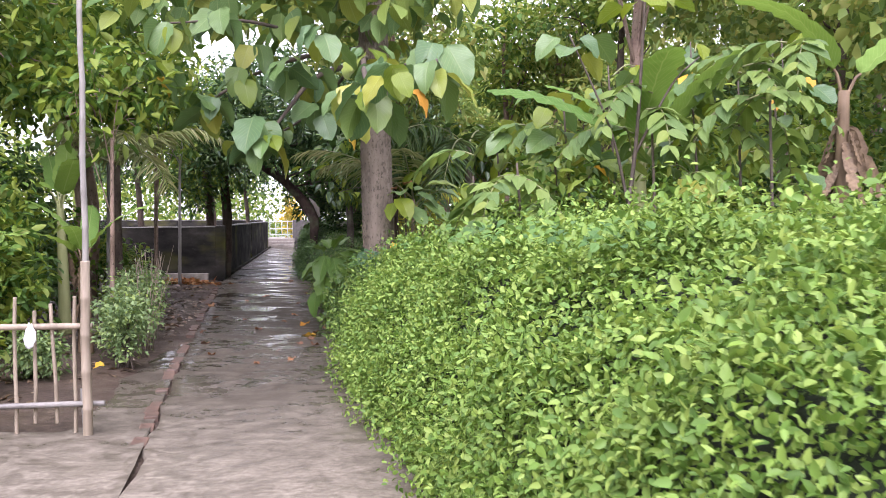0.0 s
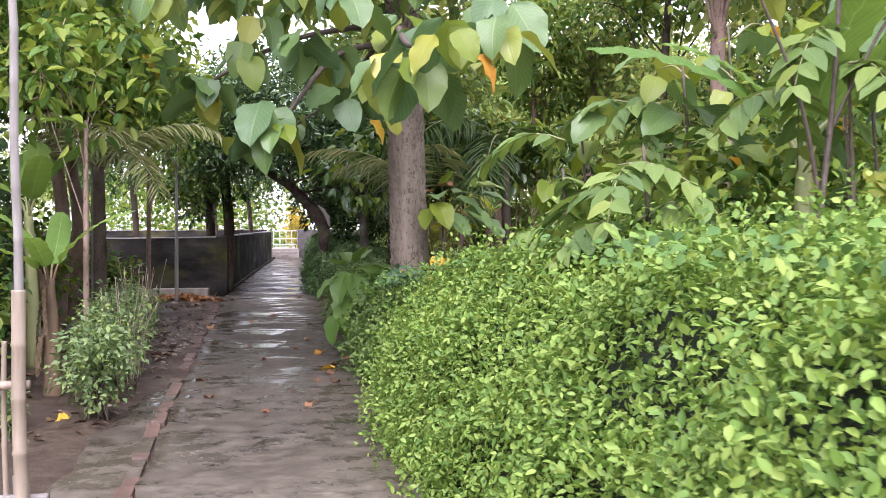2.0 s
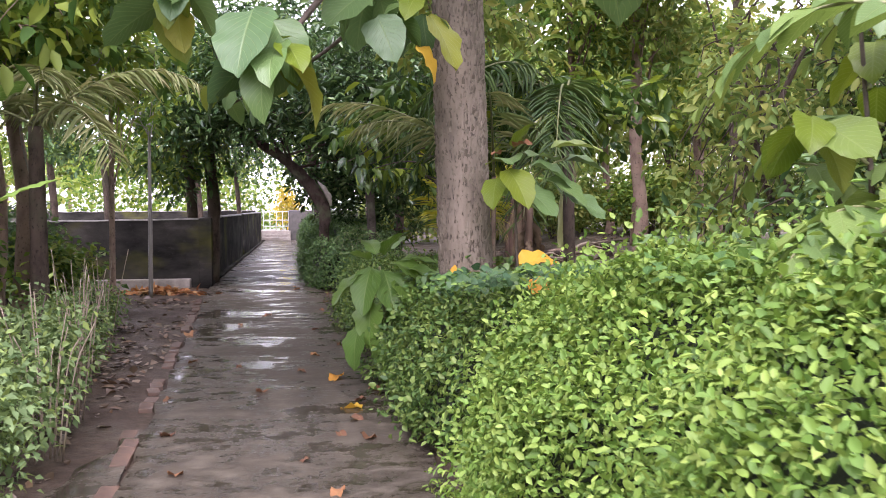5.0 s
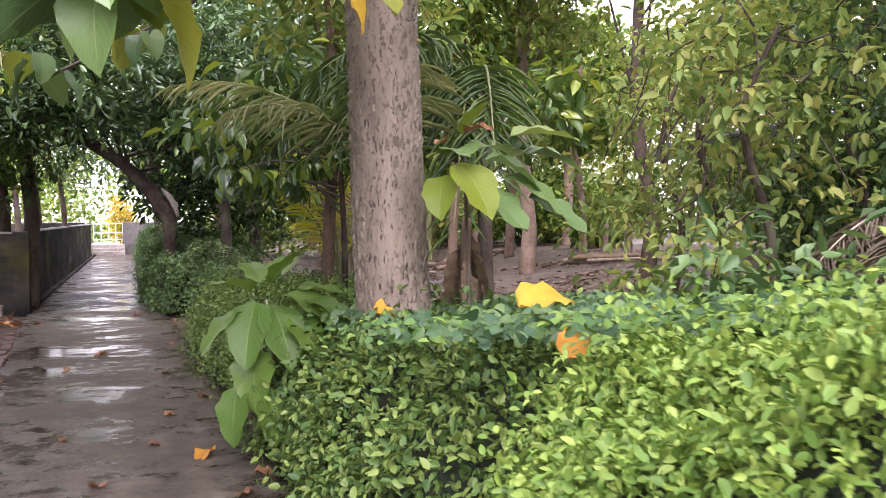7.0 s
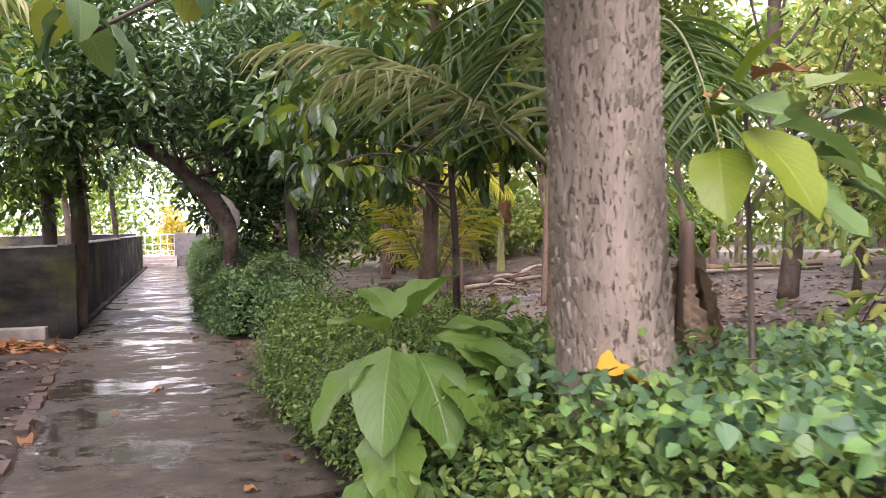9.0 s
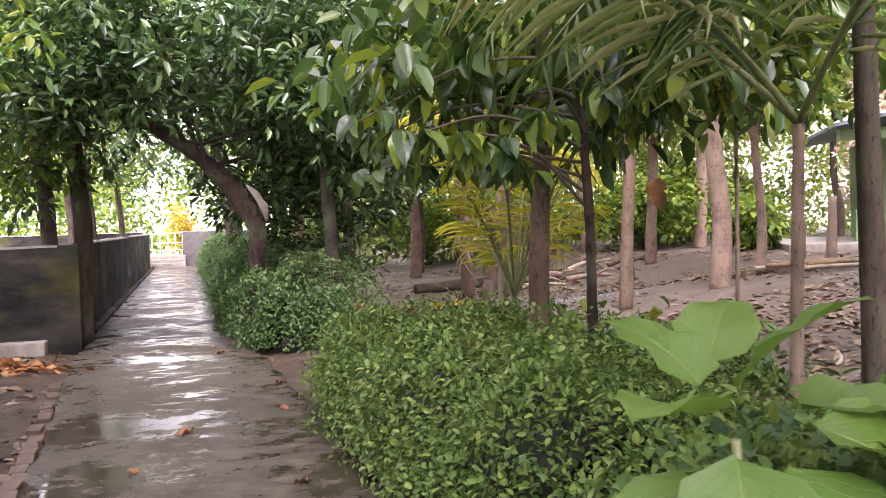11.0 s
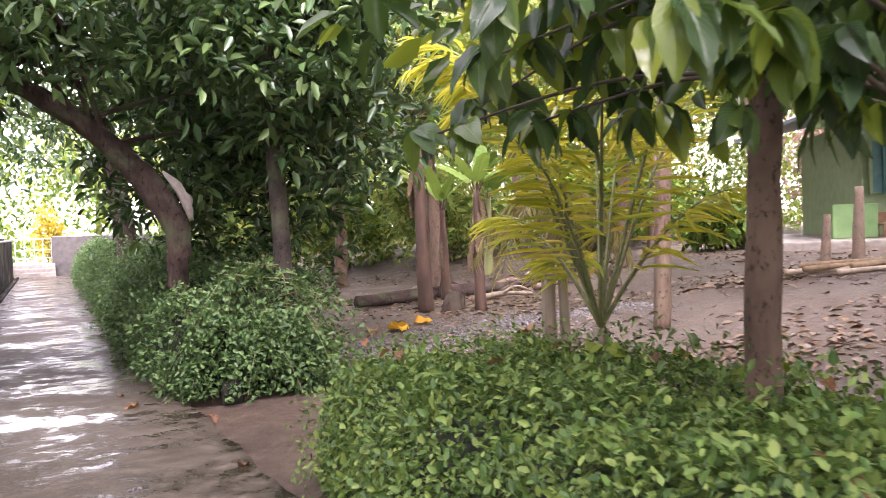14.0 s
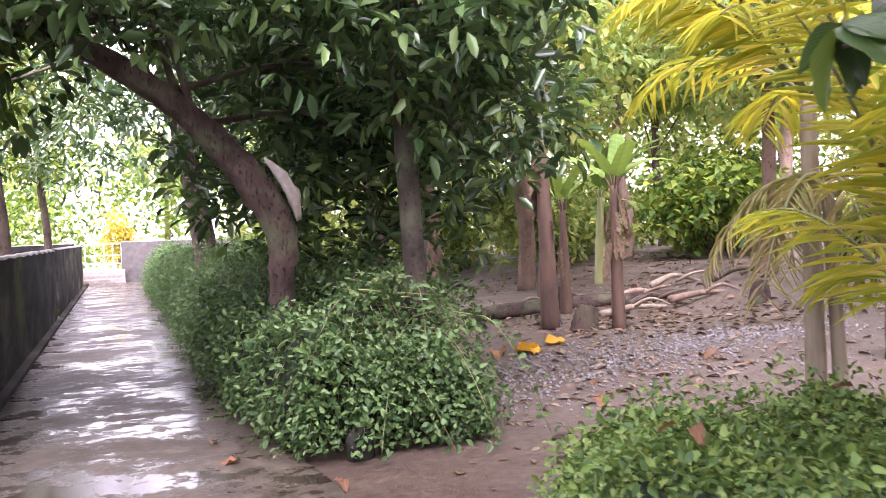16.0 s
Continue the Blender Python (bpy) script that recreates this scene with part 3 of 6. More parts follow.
steps = thing("steps", "three worn concrete steps at the end of the path", "steps", at=(-0.7, 51.4, 0))
for i in range(3):
    part("step", boxed((-1.42, 51.1 + 0.3 * i, -0.05), (0.05, 52.35, 0.16 * (i + 1)), 0.02), STEP, steps)
setting("terrace", boxed((-1.6, 52.4, -0.1), (9, 58, 0.48), 0.02), STEP, "raised concrete terrace above the steps", "terrace")

gate = thing("gate_railing", "thin pale metal railing gate above the steps", "railing", at=(-0.75, 52.45, 0.48))
RAIL = plain_material("pale_painted_metal", (0.45, 0.44, 0.42), (0.7, 0.7, 0.68), 0.45, 30.0)
for z in (0.72, 1.05, 1.5):
    part("rail", tubes_mesh("rail", [tube([(-1.4, 52.45, z), (-0.7, 52.45, z), (-0.05, 52.45, z)], [0.02, 0.02], 6)]), RAIL, gate)
for x in (-1.4, -1.05, -0.7, -0.38, -0.05):
    part("bar", tubes_mesh("bar", [tube([(x, 52.45, 0.48), (x, 52.45, 1.0), (x, 52.45, 1.55)], [0.018, 0.018], 6)]), RAIL, gate)


# ---- hedges ----
def hedge(name, label, y0, y1, left, right, height, leaves, size, leaf, seed, kind="oval", rough=0.07, lean=0.3, p=0.35):
    """Clipped or wild hedge: shoulder profile along y; single leaves over a dark shade sheet."""
    r = np.random.default_rng(seed)
    p_ = p
    t = thing(name, label, "hedge", at=((left(y0) + right(y0)) / 2, y0, 0))

    def surface(y, u, inset):
        """u 0..1 from the left foot over the top to the right foot; rounded ends."""
        a, b, h = left(y), right(y), height(y)
        end = np.clip(np.minimum(y - y0, y1 - y) / 0.8, 0.02, 1) ** 0.5
        h = h * (0.55 + 0.45 * end)
        ang = np.pi * u
        cx = np.sign(np.cos(ang)) * np.abs(np.cos(ang)) ** p_
        cz = np.abs(np.sin(ang)) ** (p_ + lean * (np.cos(ang) > 0))
        half = (b - a) / 2 - inset
        x = (a + b) / 2 - cx * half * (0.6 + 0.4 * end)
        z = np.maximum(0.04, cz * (h - inset))
        q = np.sin(x * 3.1 + y * 2.3) * np.sin(y * 1.9 - z * 2.7) + 0.6 * np.sin(x * 7.3 + 1) * np.sin(y * 6.1 + z * 5)
        return x, z + q * rough * 0.8 * smooth(0.1, 0.5, z), q

    # more samples per metre of profile: use a dense table of arc length at the middle
    yy = r.uniform(y0, y1, leaves)
    tab = np.linspace(0.0, 1.0, 40001)
    tab = np.sort(np.concatenate([tab, 0.5 + np.sign(tab - 0.5) * np.abs(tab - 0.5) ** 6 * 32]))
    ym = np.full(len(tab), (y0 + y1) / 2)
    tx, tz, _ = surface(ym, tab, 0.0)
    arc = np.concatenate([[0], np.cumsum(np.hypot(np.diff(tx), np.diff(tz)))])
    u = np.interp(r.uniform(0, arc[-1], leaves), arc, tab)
    depth = np.abs(r.normal(0, 0.07, leaves))
    x, z, q = surface(yy, u, 0.0)
    x2, z2, _ = surface(yy, np.clip(u + 0.004, 0, 1), 0.0)
    nrm = np.stack([-(z2 - z), np.zeros(leaves), x2 - x], 1)
    nrm = unit(nrm + 1e-6)
    p = np.stack([x, yy, z], 1) - nrm * depth[:, None] + nrm * (q * rough * 0.5)[:, None]
    sprig = r.random(leaves) < 0.16
    p = p + nrm * (sprig * r.uniform(0, 0.2, leaves))[:, None]
    p[:, 2] = np.maximum(p[:, 2], 0.01)
    along = unit(nrm * 0.5 + r.normal(0, 0.7, (leaves, 3)) + (0, 0, -0.25))
    up = unit(nrm * 0.8 + (0, 0, 0.6) + r.normal(0, 0.45, (leaves, 3)))
    for ye, s in ((y0, -1.0), (y1, 1.0)):
        m = int(leaves * 0.95 * (right(ye) - left(ye)) * height(ye) / ((y1 - y0) * arc[-1])) + 900
        xf, vv = r.uniform(-0.97, 0.97, m), r.uniform(0.03, 1, m) ** 0.8
        uu = np.arccos(np.sign(xf) * np.abs(xf) ** (1 / p_)) / np.pi
        xe, ze, _ = surface(np.full(m, ye - s * 0.3), uu, 0.0)
        cxe = (left(ye) + right(ye)) / 2
        bulge = 0.3 * (1 - np.abs(xf) ** 4) * (1 - 0.5 * vv ** 2)
        pe = np.stack([cxe + (xe - cxe) * 0.97, ye - s * 0.25 + s * bulge + r.normal(0, 0.05, m), ze * vv], 1)
        ne = np.tile((0, s, 0.35), (m, 1))
        p, nrm = np.vstack([p, pe]), np.vstack([nrm, ne])
        along = np.vstack([along, unit(ne * 0.5 + r.normal(0, 0.7, (m, 3)) + (0, 0, -0.3))])
        up = np.vstack([up, unit(ne * 0.7 + (0, 0, 0.6) + r.normal(0, 0.45, (m, 3)))])
    far = (p[:, 0] > (left(p[:, 1]) * 0.15 + right(p[:, 1]) * 0.85)) & (p[:, 2] < 0.75 * height(p[:, 1])) & (r.random(len(p)) < 0.65)
    p, along, up = p[~far], along[~far], up[~far]
    ln = size * r.uniform(0.55, 1.3, len(p))
    part("foliage", leaf_mesh("foliage", p, along, up, ln, ln * 0.62, kind), leaf, t)
    # Inset dark sheet: closes gaps between leaves and paints the shade behind them.
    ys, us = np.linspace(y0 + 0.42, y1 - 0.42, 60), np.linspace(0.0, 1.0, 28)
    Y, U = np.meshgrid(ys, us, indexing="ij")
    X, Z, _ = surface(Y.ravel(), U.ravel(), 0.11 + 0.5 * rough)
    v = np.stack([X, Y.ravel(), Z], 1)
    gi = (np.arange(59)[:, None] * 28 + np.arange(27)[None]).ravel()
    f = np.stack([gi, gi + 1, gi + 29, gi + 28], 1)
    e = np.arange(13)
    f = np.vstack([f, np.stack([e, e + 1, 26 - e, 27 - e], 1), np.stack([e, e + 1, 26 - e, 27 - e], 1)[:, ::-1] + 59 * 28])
    part("shade_core", raw_mesh("shade_core", v, f, smooth=True), CORE, t, "dark inner sheet standing for shade between the leaves")
    return t


hedge("wild_hedge", "overgrown bright green hedge spilling over the path edge", 0.3, 9.2,
      lambda y: np.interp(y, [0, 4.2, 7.2, 10], [1.62, 1.5, 1.24, 1.2]), lambda y: np.interp(y, [0, 6, 9], [4.9, 5.3, 4.2]),
      lambda y: np.interp(y, [0, 3, 6, 7.5, 9.5], [1.3, 1.36, 1.3, 1.16, 1.02]), 300000, 0.0365, HEDGE_LEAF, 11, rough=0.13)
hedge("low_hedge", "low green hedge tangled with creepers round the tree", 9.0, 13.1,
      lambda y: np.interp(y, [9, 13], [1.2, 1.15]), lambda y: np.interp(y, [9, 13], [4.2, 3.0]),
      lambda y: np.interp(y, [9, 10.5, 13], [0.98, 0.86, 0.78]), 37000, 0.05, HEDGE_DARK, 12, rough=0.07)
hedge("trimmed_hedge", "trimmed small-leaved hedge along the bed", 13.0, 19.25,
      lambda y: np.interp(y, [13, 16.5, 18, 19.3], [1.12, 1.02, 1.2, 1.75]), lambda y: np.interp(y, [13, 19], [3.0, 3.1]),
      lambda y: np.interp(y, [13, 16.5, 19.25], [0.8, 0.74, 0.56]), 66000, 0.041, HEDGE_DARK, 13, rough=0.09, p=0.42)
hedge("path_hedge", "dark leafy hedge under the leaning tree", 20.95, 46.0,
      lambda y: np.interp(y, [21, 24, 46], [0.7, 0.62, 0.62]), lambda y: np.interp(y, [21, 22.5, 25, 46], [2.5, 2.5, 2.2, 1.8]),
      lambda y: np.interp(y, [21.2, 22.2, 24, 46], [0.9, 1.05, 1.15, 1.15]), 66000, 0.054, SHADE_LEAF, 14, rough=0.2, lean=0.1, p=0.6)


droop = thing("drooping_shrub", "dark green shrub with arching leafy strands at the hedge end", "shrub", at=(1.6, 21.5, 0))
dq = np.random.default_rng(61)
P_, A_, U_ = [], [], []
strands = []
for k in range(70):
    a, reach, top = dq.uniform(2.4, 6.9), dq.uniform(0.3, 0.85), dq.uniform(0.5, 1.15)
    q = np.linspace(0, 1, 26)
    out = np.array([math.cos(a), math.sin(a), 0.0])
    base = np.array([1.62 + dq.normal(0, 0.22), 21.55 + dq.normal(0, 0.2), 0.0])
    line = base + out * (reach * q ** 0.8)[:, None] + np.array([0, 0, 1.0]) * np.maximum(0.06, top * (1 - 0.12 * (q - 0.25) - 0.82 * np.clip(q - 0.3, 0, 1) ** 1.6 / 0.565))[:, None]
    strands.append(tube(line, [0.006, 0.003], 3))
    for side in (1, -1):
        d = np.cross(out, (0, 0, 1)) * side
        P_.append(line + dq.normal(0, 0.045, (26, 3))), A_.append(d + out * 0.5 + dq.normal(0, 0.7, (26, 3)) + (0, 0, -0.35)), U_.append(out * 0.5 + (0, 0, 0.8) + dq.normal(0, 0.6, (26, 3)))
P_, A_, U_ = np.vstack(P_), np.vstack(A_), np.vstack(U_)
P_[:, 2] = np.maximum(P_[:, 2], 0.03)
ln = dq.uniform(0.04, 0.075, len(P_))
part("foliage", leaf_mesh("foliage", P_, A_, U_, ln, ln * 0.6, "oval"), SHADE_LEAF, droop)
tagged(part("twigwork", tubes_mesh("twigwork", strands), GREEN_TWIG, droop), kind="stuff")


# ---- large leaves as single objects ----
def big_leaf_mesh(name, length, width, fold, curl, wave, seed, point=1.6, material=TEAK_LEAF, blunt=0.52):
    """A broad leaf with rounded outline, folded along the midrib, sagging to the tip, wavy rim."""
    r = np.random.default_rng(seed)
    m, n = 6, 9
    v, uv = [], []
    for j in range(n):
        t = j / (n - 1)
        half = width / 2 * (math.sin(math.pi * min(1, t ** 0.8)) ** blunt if t < 1 else 0) * (1 - 0.25 * t ** point) + 0.004
        for i in range(m + 1):
            s = i / m * 2 - 1
            rim = 1 + 0.05 * math.sin(j * 2.6 + seed) * abs(s)
            x = s * half * rim
            z = abs(s) * half * fold - curl * length * t * t + wave * abs(s) ** 2 * math.sin(j * 1.9 + s * 2 + seed) * length
            v.append((x, length * t * (1 - 0.12 * curl * t), z))
            uv.append((i / m, t))
    f = [(j * (m + 1) + i, j * (m + 1) + i + 1, (j + 1) * (m + 1) + i + 1, (j + 1) * (m + 1) + i) for j in range(n - 1) for i in range(m)]
    me = raw_mesh(name, np.array(v), np.array(f), np.array(uv), True)
    me.materials.append(material)
    return me


TEAK_SET = [big_leaf_mesh("leaf", 0.40, 0.31, 0.25, 0.3, 0.03, 1), big_leaf_mesh("leaf", 0.36, 0.27, 0.35, 0.45, 0.035, 2), big_leaf_mesh("leaf", 0.44, 0.34, 0.15, 0.2, 0.04, 3)]
LIME_SET = [big_leaf_mesh("leaf", 0.34, 0.25, 0.2, 0.3, 0.03, 4, material=LIME_LEAF), big_leaf_mesh("leaf", 0.30, 0.2, 0.3, 0.4, 0.03, 5, material=LIME_LEAF)]
MID_GREEN = leaf_material("mid_green_broad_leaf", [(0.085, 0.17, 0.03), (0.13, 0.23, 0.04), (0.11, 0.2, 0.035)], 0.28, 0.36, 0.2, True, 0.15, 0.4)
BROAD_LEAF = big_leaf_mesh("leaf", 0.36, 0.23, 0.22, 0.3, 0.035, 12, material=MID_GREEN, blunt=0.6)
BROAD_WIDE = big_leaf_mesh("leaf", 0.34, 0.26, 0.3, 0.4, 0.045, 13, material=MID_GREEN, blunt=0.55)
YELLOW_SET = [big_leaf_mesh("leaf", 0.26, 0.15, 0.4, 0.5, 0.06, 6, material=YELLOW_LEAF), big_leaf_mesh("leaf", 0.22, 0.14, 0.5, 0.2, 0.07, 7, material=YELLOW_LEAF)]
BROWN_SET = [big_leaf_mesh("leaf", 0.2, 0.12, 0.5, 0.4, 0.08, 8, material=BROWN_BIG), big_leaf_mesh("leaf", 0.16, 0.1, 0.4, 0.6, 0.08, 9, material=BROWN_BIG)]
DARK_SET = [big_leaf_mesh("leaf", 0.27, 0.135, 0.3, 0.35, 0.025, 10, material=DARK_BIG, blunt=0.7), big_leaf_mesh("leaf", 0.23, 0.12, 0.25, 0.5, 0.025, 11, material=DARK_BIG, blunt=0.7)]


def put_leaf(parent, me, place, toward, roll=0.0, size=1.0, name="leaf"):
    """One leaf object: base at place, tip pointing toward, turned about its midrib."""
    d = Vector(toward).normalized()
    q = d.to_track_quat("Y", "Z")
    ob = new(name, me)
    m = Matrix.LocRotScale(Vector(place), q @ Euler((0, radians(roll), 0)).to_quaternion(), Vector((size,) * 3))
    ob.parent = parent
    if parent is not None:
        ob.matrix_parent_inverse = Matrix.Translation(parent.location).inverted()
    ob.matrix_basis = m
    return ob


def leaf_cluster(parent, centre, count, meshes, seed, spread=0.12, droop=0.9, size=1.0, toward=None):
    r = np.random.default_rng(seed)
    for k in range(count):
        a = 2 * math.pi * k / count + r.uniform(-0.5, 0.5)
        d = np.array([math.cos(a), math.sin(a), r.uniform(-droop * 1.3, -droop * 0.3)])
        if toward is not None:
            d = d + np.array(toward)
        p = np.array(centre) + np.array([d[0], d[1], 0]) * spread * r.uniform(0.2, 1) + (0, 0, r.uniform(-0.08, 0.1))
        put_leaf(parent, meshes[r.integers(len(meshes))], p, d, r.uniform(-35, 35), size * r.uniform(0.75, 1.15))


def branch(parent, points, r0, r1, material=TWIG, name="branch"):
    part(name, tubes_mesh(name, [tube(bend(points, 7), [r0, r1], 7, 0.05, 3)]), material, parent)


# ---- the teak tree by the path ----
teak = thing("teak_tree", "straight grey-brown teak trunk with drooping broad leaves", "tree", at=(1.8, 11.2, 0))
tline = bend([(1.86, 11.22, -0.05), (1.8, 11.2, 1.0), (1.76, 11.2, 2.2), (1.72, 11.22, 4.0), (1.7, 11.3, 6.5)], 14)
part("trunk", tubes_mesh("trunk", [tube(tline, [0.235, 0.215, 0.205, 0.2, 0.19, 0.15], 28, 0.05, 5)]), TEAK_BARK, teak)
flakes = []
fr = np.random.default_rng(3)
for k in range(2600):
    z, a = fr.uniform(0.5, 4.2), fr.uniform(0, 2 * math.pi)
    cx = np.interp(z, tline[:, 2], tline[:, 0])
    R = np.interp(z, [0, 2, 4.5], [0.222, 0.207, 0.194])
    d, s = np.array([math.cos(a), math.sin(a), 0]), np.array([-math.sin(a), math.cos(a), 0])
    h, w_, o = fr.uniform(0.01, 0.045), fr.uniform(0.004, 0.014), fr.uniform(0.0, 0.007)
    c = np.array([cx, 11.2, z])
    flakes.append([c + d * (R - 0.01) - s * w_ - (0, 0, h), c + d * (R - 0.01) + s * w_ - (0, 0, h), c + d * (R + o) + s * w_ * 0.8 + (0, 0, h * fr.uniform(-0.4, 0.6)), c + d * (R + o) - s * w_ * 0.8 + (0, 0, h * fr.uniform(0, 0.8)), c + d * (R - 0.01) + (0, 0, h)])
fv = np.array(flakes).reshape(-1, 3)
ff = (np.array([(0, 1, 2), (0, 2, 3), (2, 1, 4), (3, 2, 4), (0, 3, 4)])[None] + (np.arange(len(flakes)) * 5)[:, None, None]).reshape(-1, 3)
tagged(part("flaking_bark", raw_mesh("flaking_bark", fv, ff), leaf_material("bark_flake", [(0.125, 0.1, 0.077), (0.17, 0.137, 0.107), (0.26, 0.214, 0.17), (0.145, 0.116, 0.09)], 0.8, 0.0, gloss=0.15), teak), kind="stuff")
branch(teak, [(1.74, 11.2, 3.3), (1.5, 9.6, 3.35), (1.4, 7.9, 2.85), (1.42, 7.3, 2.7)], 0.05, 0.012)
branch(teak, [(1.72, 11.2, 3.6), (1.0, 10.6, 3.3), (0.6, 10.0, 2.75), (0.42, 9.75, 2.45)], 0.04, 0.012)
branch(teak, [(1.72, 11.2, 3.8), (0.6, 10.8, 3.5), (-0.2, 10.4, 3.0), (-0.3, 10.3, 2.85)], 0.035, 0.01)
branch(teak, [(1.72, 11.3, 3.9), (0.9, 12.8, 3.1), (-0.18, 13.2, 2.5)], 0.03, 0.01)
branch(teak, [(1.3, 11.0, 3.75), (0.2, 10.0, 3.8), (-0.6, 9.3, 3.6)], 0.03, 0.01)
branch(teak, [(1.74, 11.2, 3.5), (1.4, 10.7, 3.1), (1.2, 10.4, 2.85)], 0.03, 0.01)
branch(teak, [(1.76, 11.2, 3.4), (2.2, 9.2, 3.3), (2.0, 7.3, 2.9)], 0.04, 0.01)
for k, (c, n_, s_) in enumerate([((0.4, 9.7, 2.42), 8, 1.0), ((0.3, 9.85, 2.6), 6, 1.0), ((-0.2, 13.2, 2.62), 6, 0.72), ((0.5, 13.0, 2.9), 6, 0.7), ((1.42, 7.3, 2.62), 7, 1.0), ((1.28, 7.8, 2.72), 6, 0.9), ((1.55, 7.0, 2.78), 5, 0.85),
                                 ((-0.28, 10.3, 2.85), 6, 0.9), ((-0.4, 10.35, 3.0), 5, 0.85), ((1.0, 10.4, 2.85), 6, 0.95), ((1.35, 10.5, 2.85), 6, 0.9), ((-0.58, 9.3, 3.6), 6, 0.9),
                                 ((1.95, 7.2, 2.85), 6, 0.9), ((2.1, 8.0, 3.1), 6, 0.9), ((0.1, 10.0, 3.2), 6, 0.9), ((0.9, 10.6, 3.3), 6, 0.95), ((1.5, 9.2, 3.3), 6, 0.95),
                                 ((-0.1, 9.6, 3.75), 6, 0.9), ((0.6, 9.8, 3.3), 6, 0.9), ((0.2, 10.6, 3.55), 6, 0.9), ((1.6, 8.4, 3.1), 6, 0.9), ((2.3, 9.6, 3.3), 6, 0.95), ((1.0, 8.6, 3.4), 6, 0.9), ((-0.9, 10.3, 3.3), 6, 0.9)]):
    leaf_cluster(teak, c, n_, TEAK_SET + TEAK_SET + LIME_SET[:1], 100 + k, 0.14, 1.3, s_ * 1.05)
for p in [(1.75, 7.1, 2.62), (1.3, 10.4, 2.6), (-0.9, 10.4, 3.2)]:
    put_leaf(teak, YELLOW_SET[0], p, (0.6, -0.3, -0.5), 20, 1.0)
tc = in_blobs([((0.6, 10.6, 4.5), (2.2, 1.6, 0.7)), ((1.6, 11.8, 6.0), (2.0, 1.8, 1.2)), ((-0.3, 14.6, 5.4), (1.6, 2.0, 0.6))], 260, 21)
part("crown", leaf_mesh("crown", *clumps(tc, 6, 0.25, 0.34, 0.62, 0.8, 22), "broad"), leaf_material("teak_crown_leaf", [(0.09, 0.17, 0.05), (0.13, 0.22, 0.07), (0.2, 0.28, 0.06), (0.3, 0.33, 0.06)], 0.42, 0.38, 0.3), teak)


# ---- bananas, palms ----
def blade_mesh(name, length, width, material, seed, sag=0.5, torn=0.3):
    """A banana blade: long oblong with thick midrib, sagging, with torn strips."""
    r = np.random.default_rng(seed)
    n, m = 22, 4
    v, uv = [], []
    for j in range(n):
        t = j / (n - 1)
        half = width / 2 * min(1, (t / 0.12) ** 0.5 if t < 0.12 else 1) * (1 - max(0, (t - 0.72) / 0.28) ** 2) ** 0.5 + 0.004
        cut = 1 - torn * (r.random() < 0.3) * r.uniform(0.2, 0.7)
        for i in range(2 * m + 1):
            s = i / m - 1
            e = half * (cut if abs(s) > 0.4 else 1)
            v.append((s * e, length * (t - 0.25 * sag * t ** 3), 0.32 * abs(s) * e - abs(s) ** 2 * e * 0.5 * t - sag * length * t ** 2.2 + 0.015 * math.sin(j * 2.1 + s * 3)))
            uv.append((i / (2 * m), t * 2.2))
    k = 2 * m + 1
    f = [(j * k + i, j * k + i + 1, (j + 1) * k + i + 1, (j + 1) * k + i) for j in range(n - 1) for i in range(2 * m)]
    me = raw_mesh(name, np.array(v), np.array(f), np.array(uv), True)
    me.materials.append(material)
    return me


BLADES = [blade_mesh("blade", 1.3, 0.34, BANANA_LEAF, 1, 0.35), blade_mesh("blade", 1.1, 0.3, BANANA_LEAF, 2, 0.15, 0.1), blade_mesh("blade", 1.5, 0.38, BANANA_LEAF, 3, 0.55)]
DRY_BLADES = [blade_mesh("dry_blade", 1.0, 0.2, DRY_SHEATH, 4, 0.1, 0.8), blade_mesh("dry_blade", 0.8, 0.16, DRY_SHEATH, 5, 0.0, 0.8)]


def banana(at, height, leaves, seed, size=1.0, dry=3, thick=0.08, label="banana plant with broad green blades", facing=None, stem=BANANA_STEM, splay=0.25):
    r = np.random.default_rng(seed)
    t = thing("banana_plant", label, "banana plant", at=at)
    x, y, z = at
    lean = r.normal(0, 0.05, 2)
    top = (x + lean[0], y + lean[1], z + height)
    part("stem", tubes_mesh("stem", [tube(bend([(x, y, z - 0.05), (x + lean[0] * 0.4, y + lean[1] * 0.4, z + height * 0.5), top], 8), [thick * 1.25, thick, thick * 0.6], 12, 0.08, seed)]), stem, t)
    for k in range(leaves):
        a = (2 * math.pi * k / leaves + r.uniform(-0.4, 0.4)) if facing is None else facing[k % len(facing)] + r.uniform(-0.2, 0.2)
        up = r.uniform(0.5, 2.0)
        d = Vector((math.cos(a), math.sin(a), up)).normalized()
        b = Vector(top) + d * 0.25 * size
        part("stalk", tubes_mesh("stalk", [tube(bend([Vector(top) - Vector((0, 0, 0.12)), Vector(top) + d * 0.12, b], 4), [0.022 * size, 0.014 * size], 6)]), stem, t)
        put_leaf(t, BLADES[r.integers(3)], b, d, r.uniform(-25, 25), size * r.uniform(0.75, 1.1), "blade")
    for k in range(dry):
        a = r.uniform(0, 6.28)
        p = Vector(top) + Vector((math.cos(a), math.sin(a), 0)) * thick * 0.9 - Vector((0, 0, r.uniform(0.05, 0.5) * height))
        put_leaf(t, DRY_BLADES[k % 2], p, (math.cos(a) * splay, math.sin(a) * splay, -1), r.uniform(-60, 60), size * r.uniform(0.5, 0.9), "dry_blade")
    return t


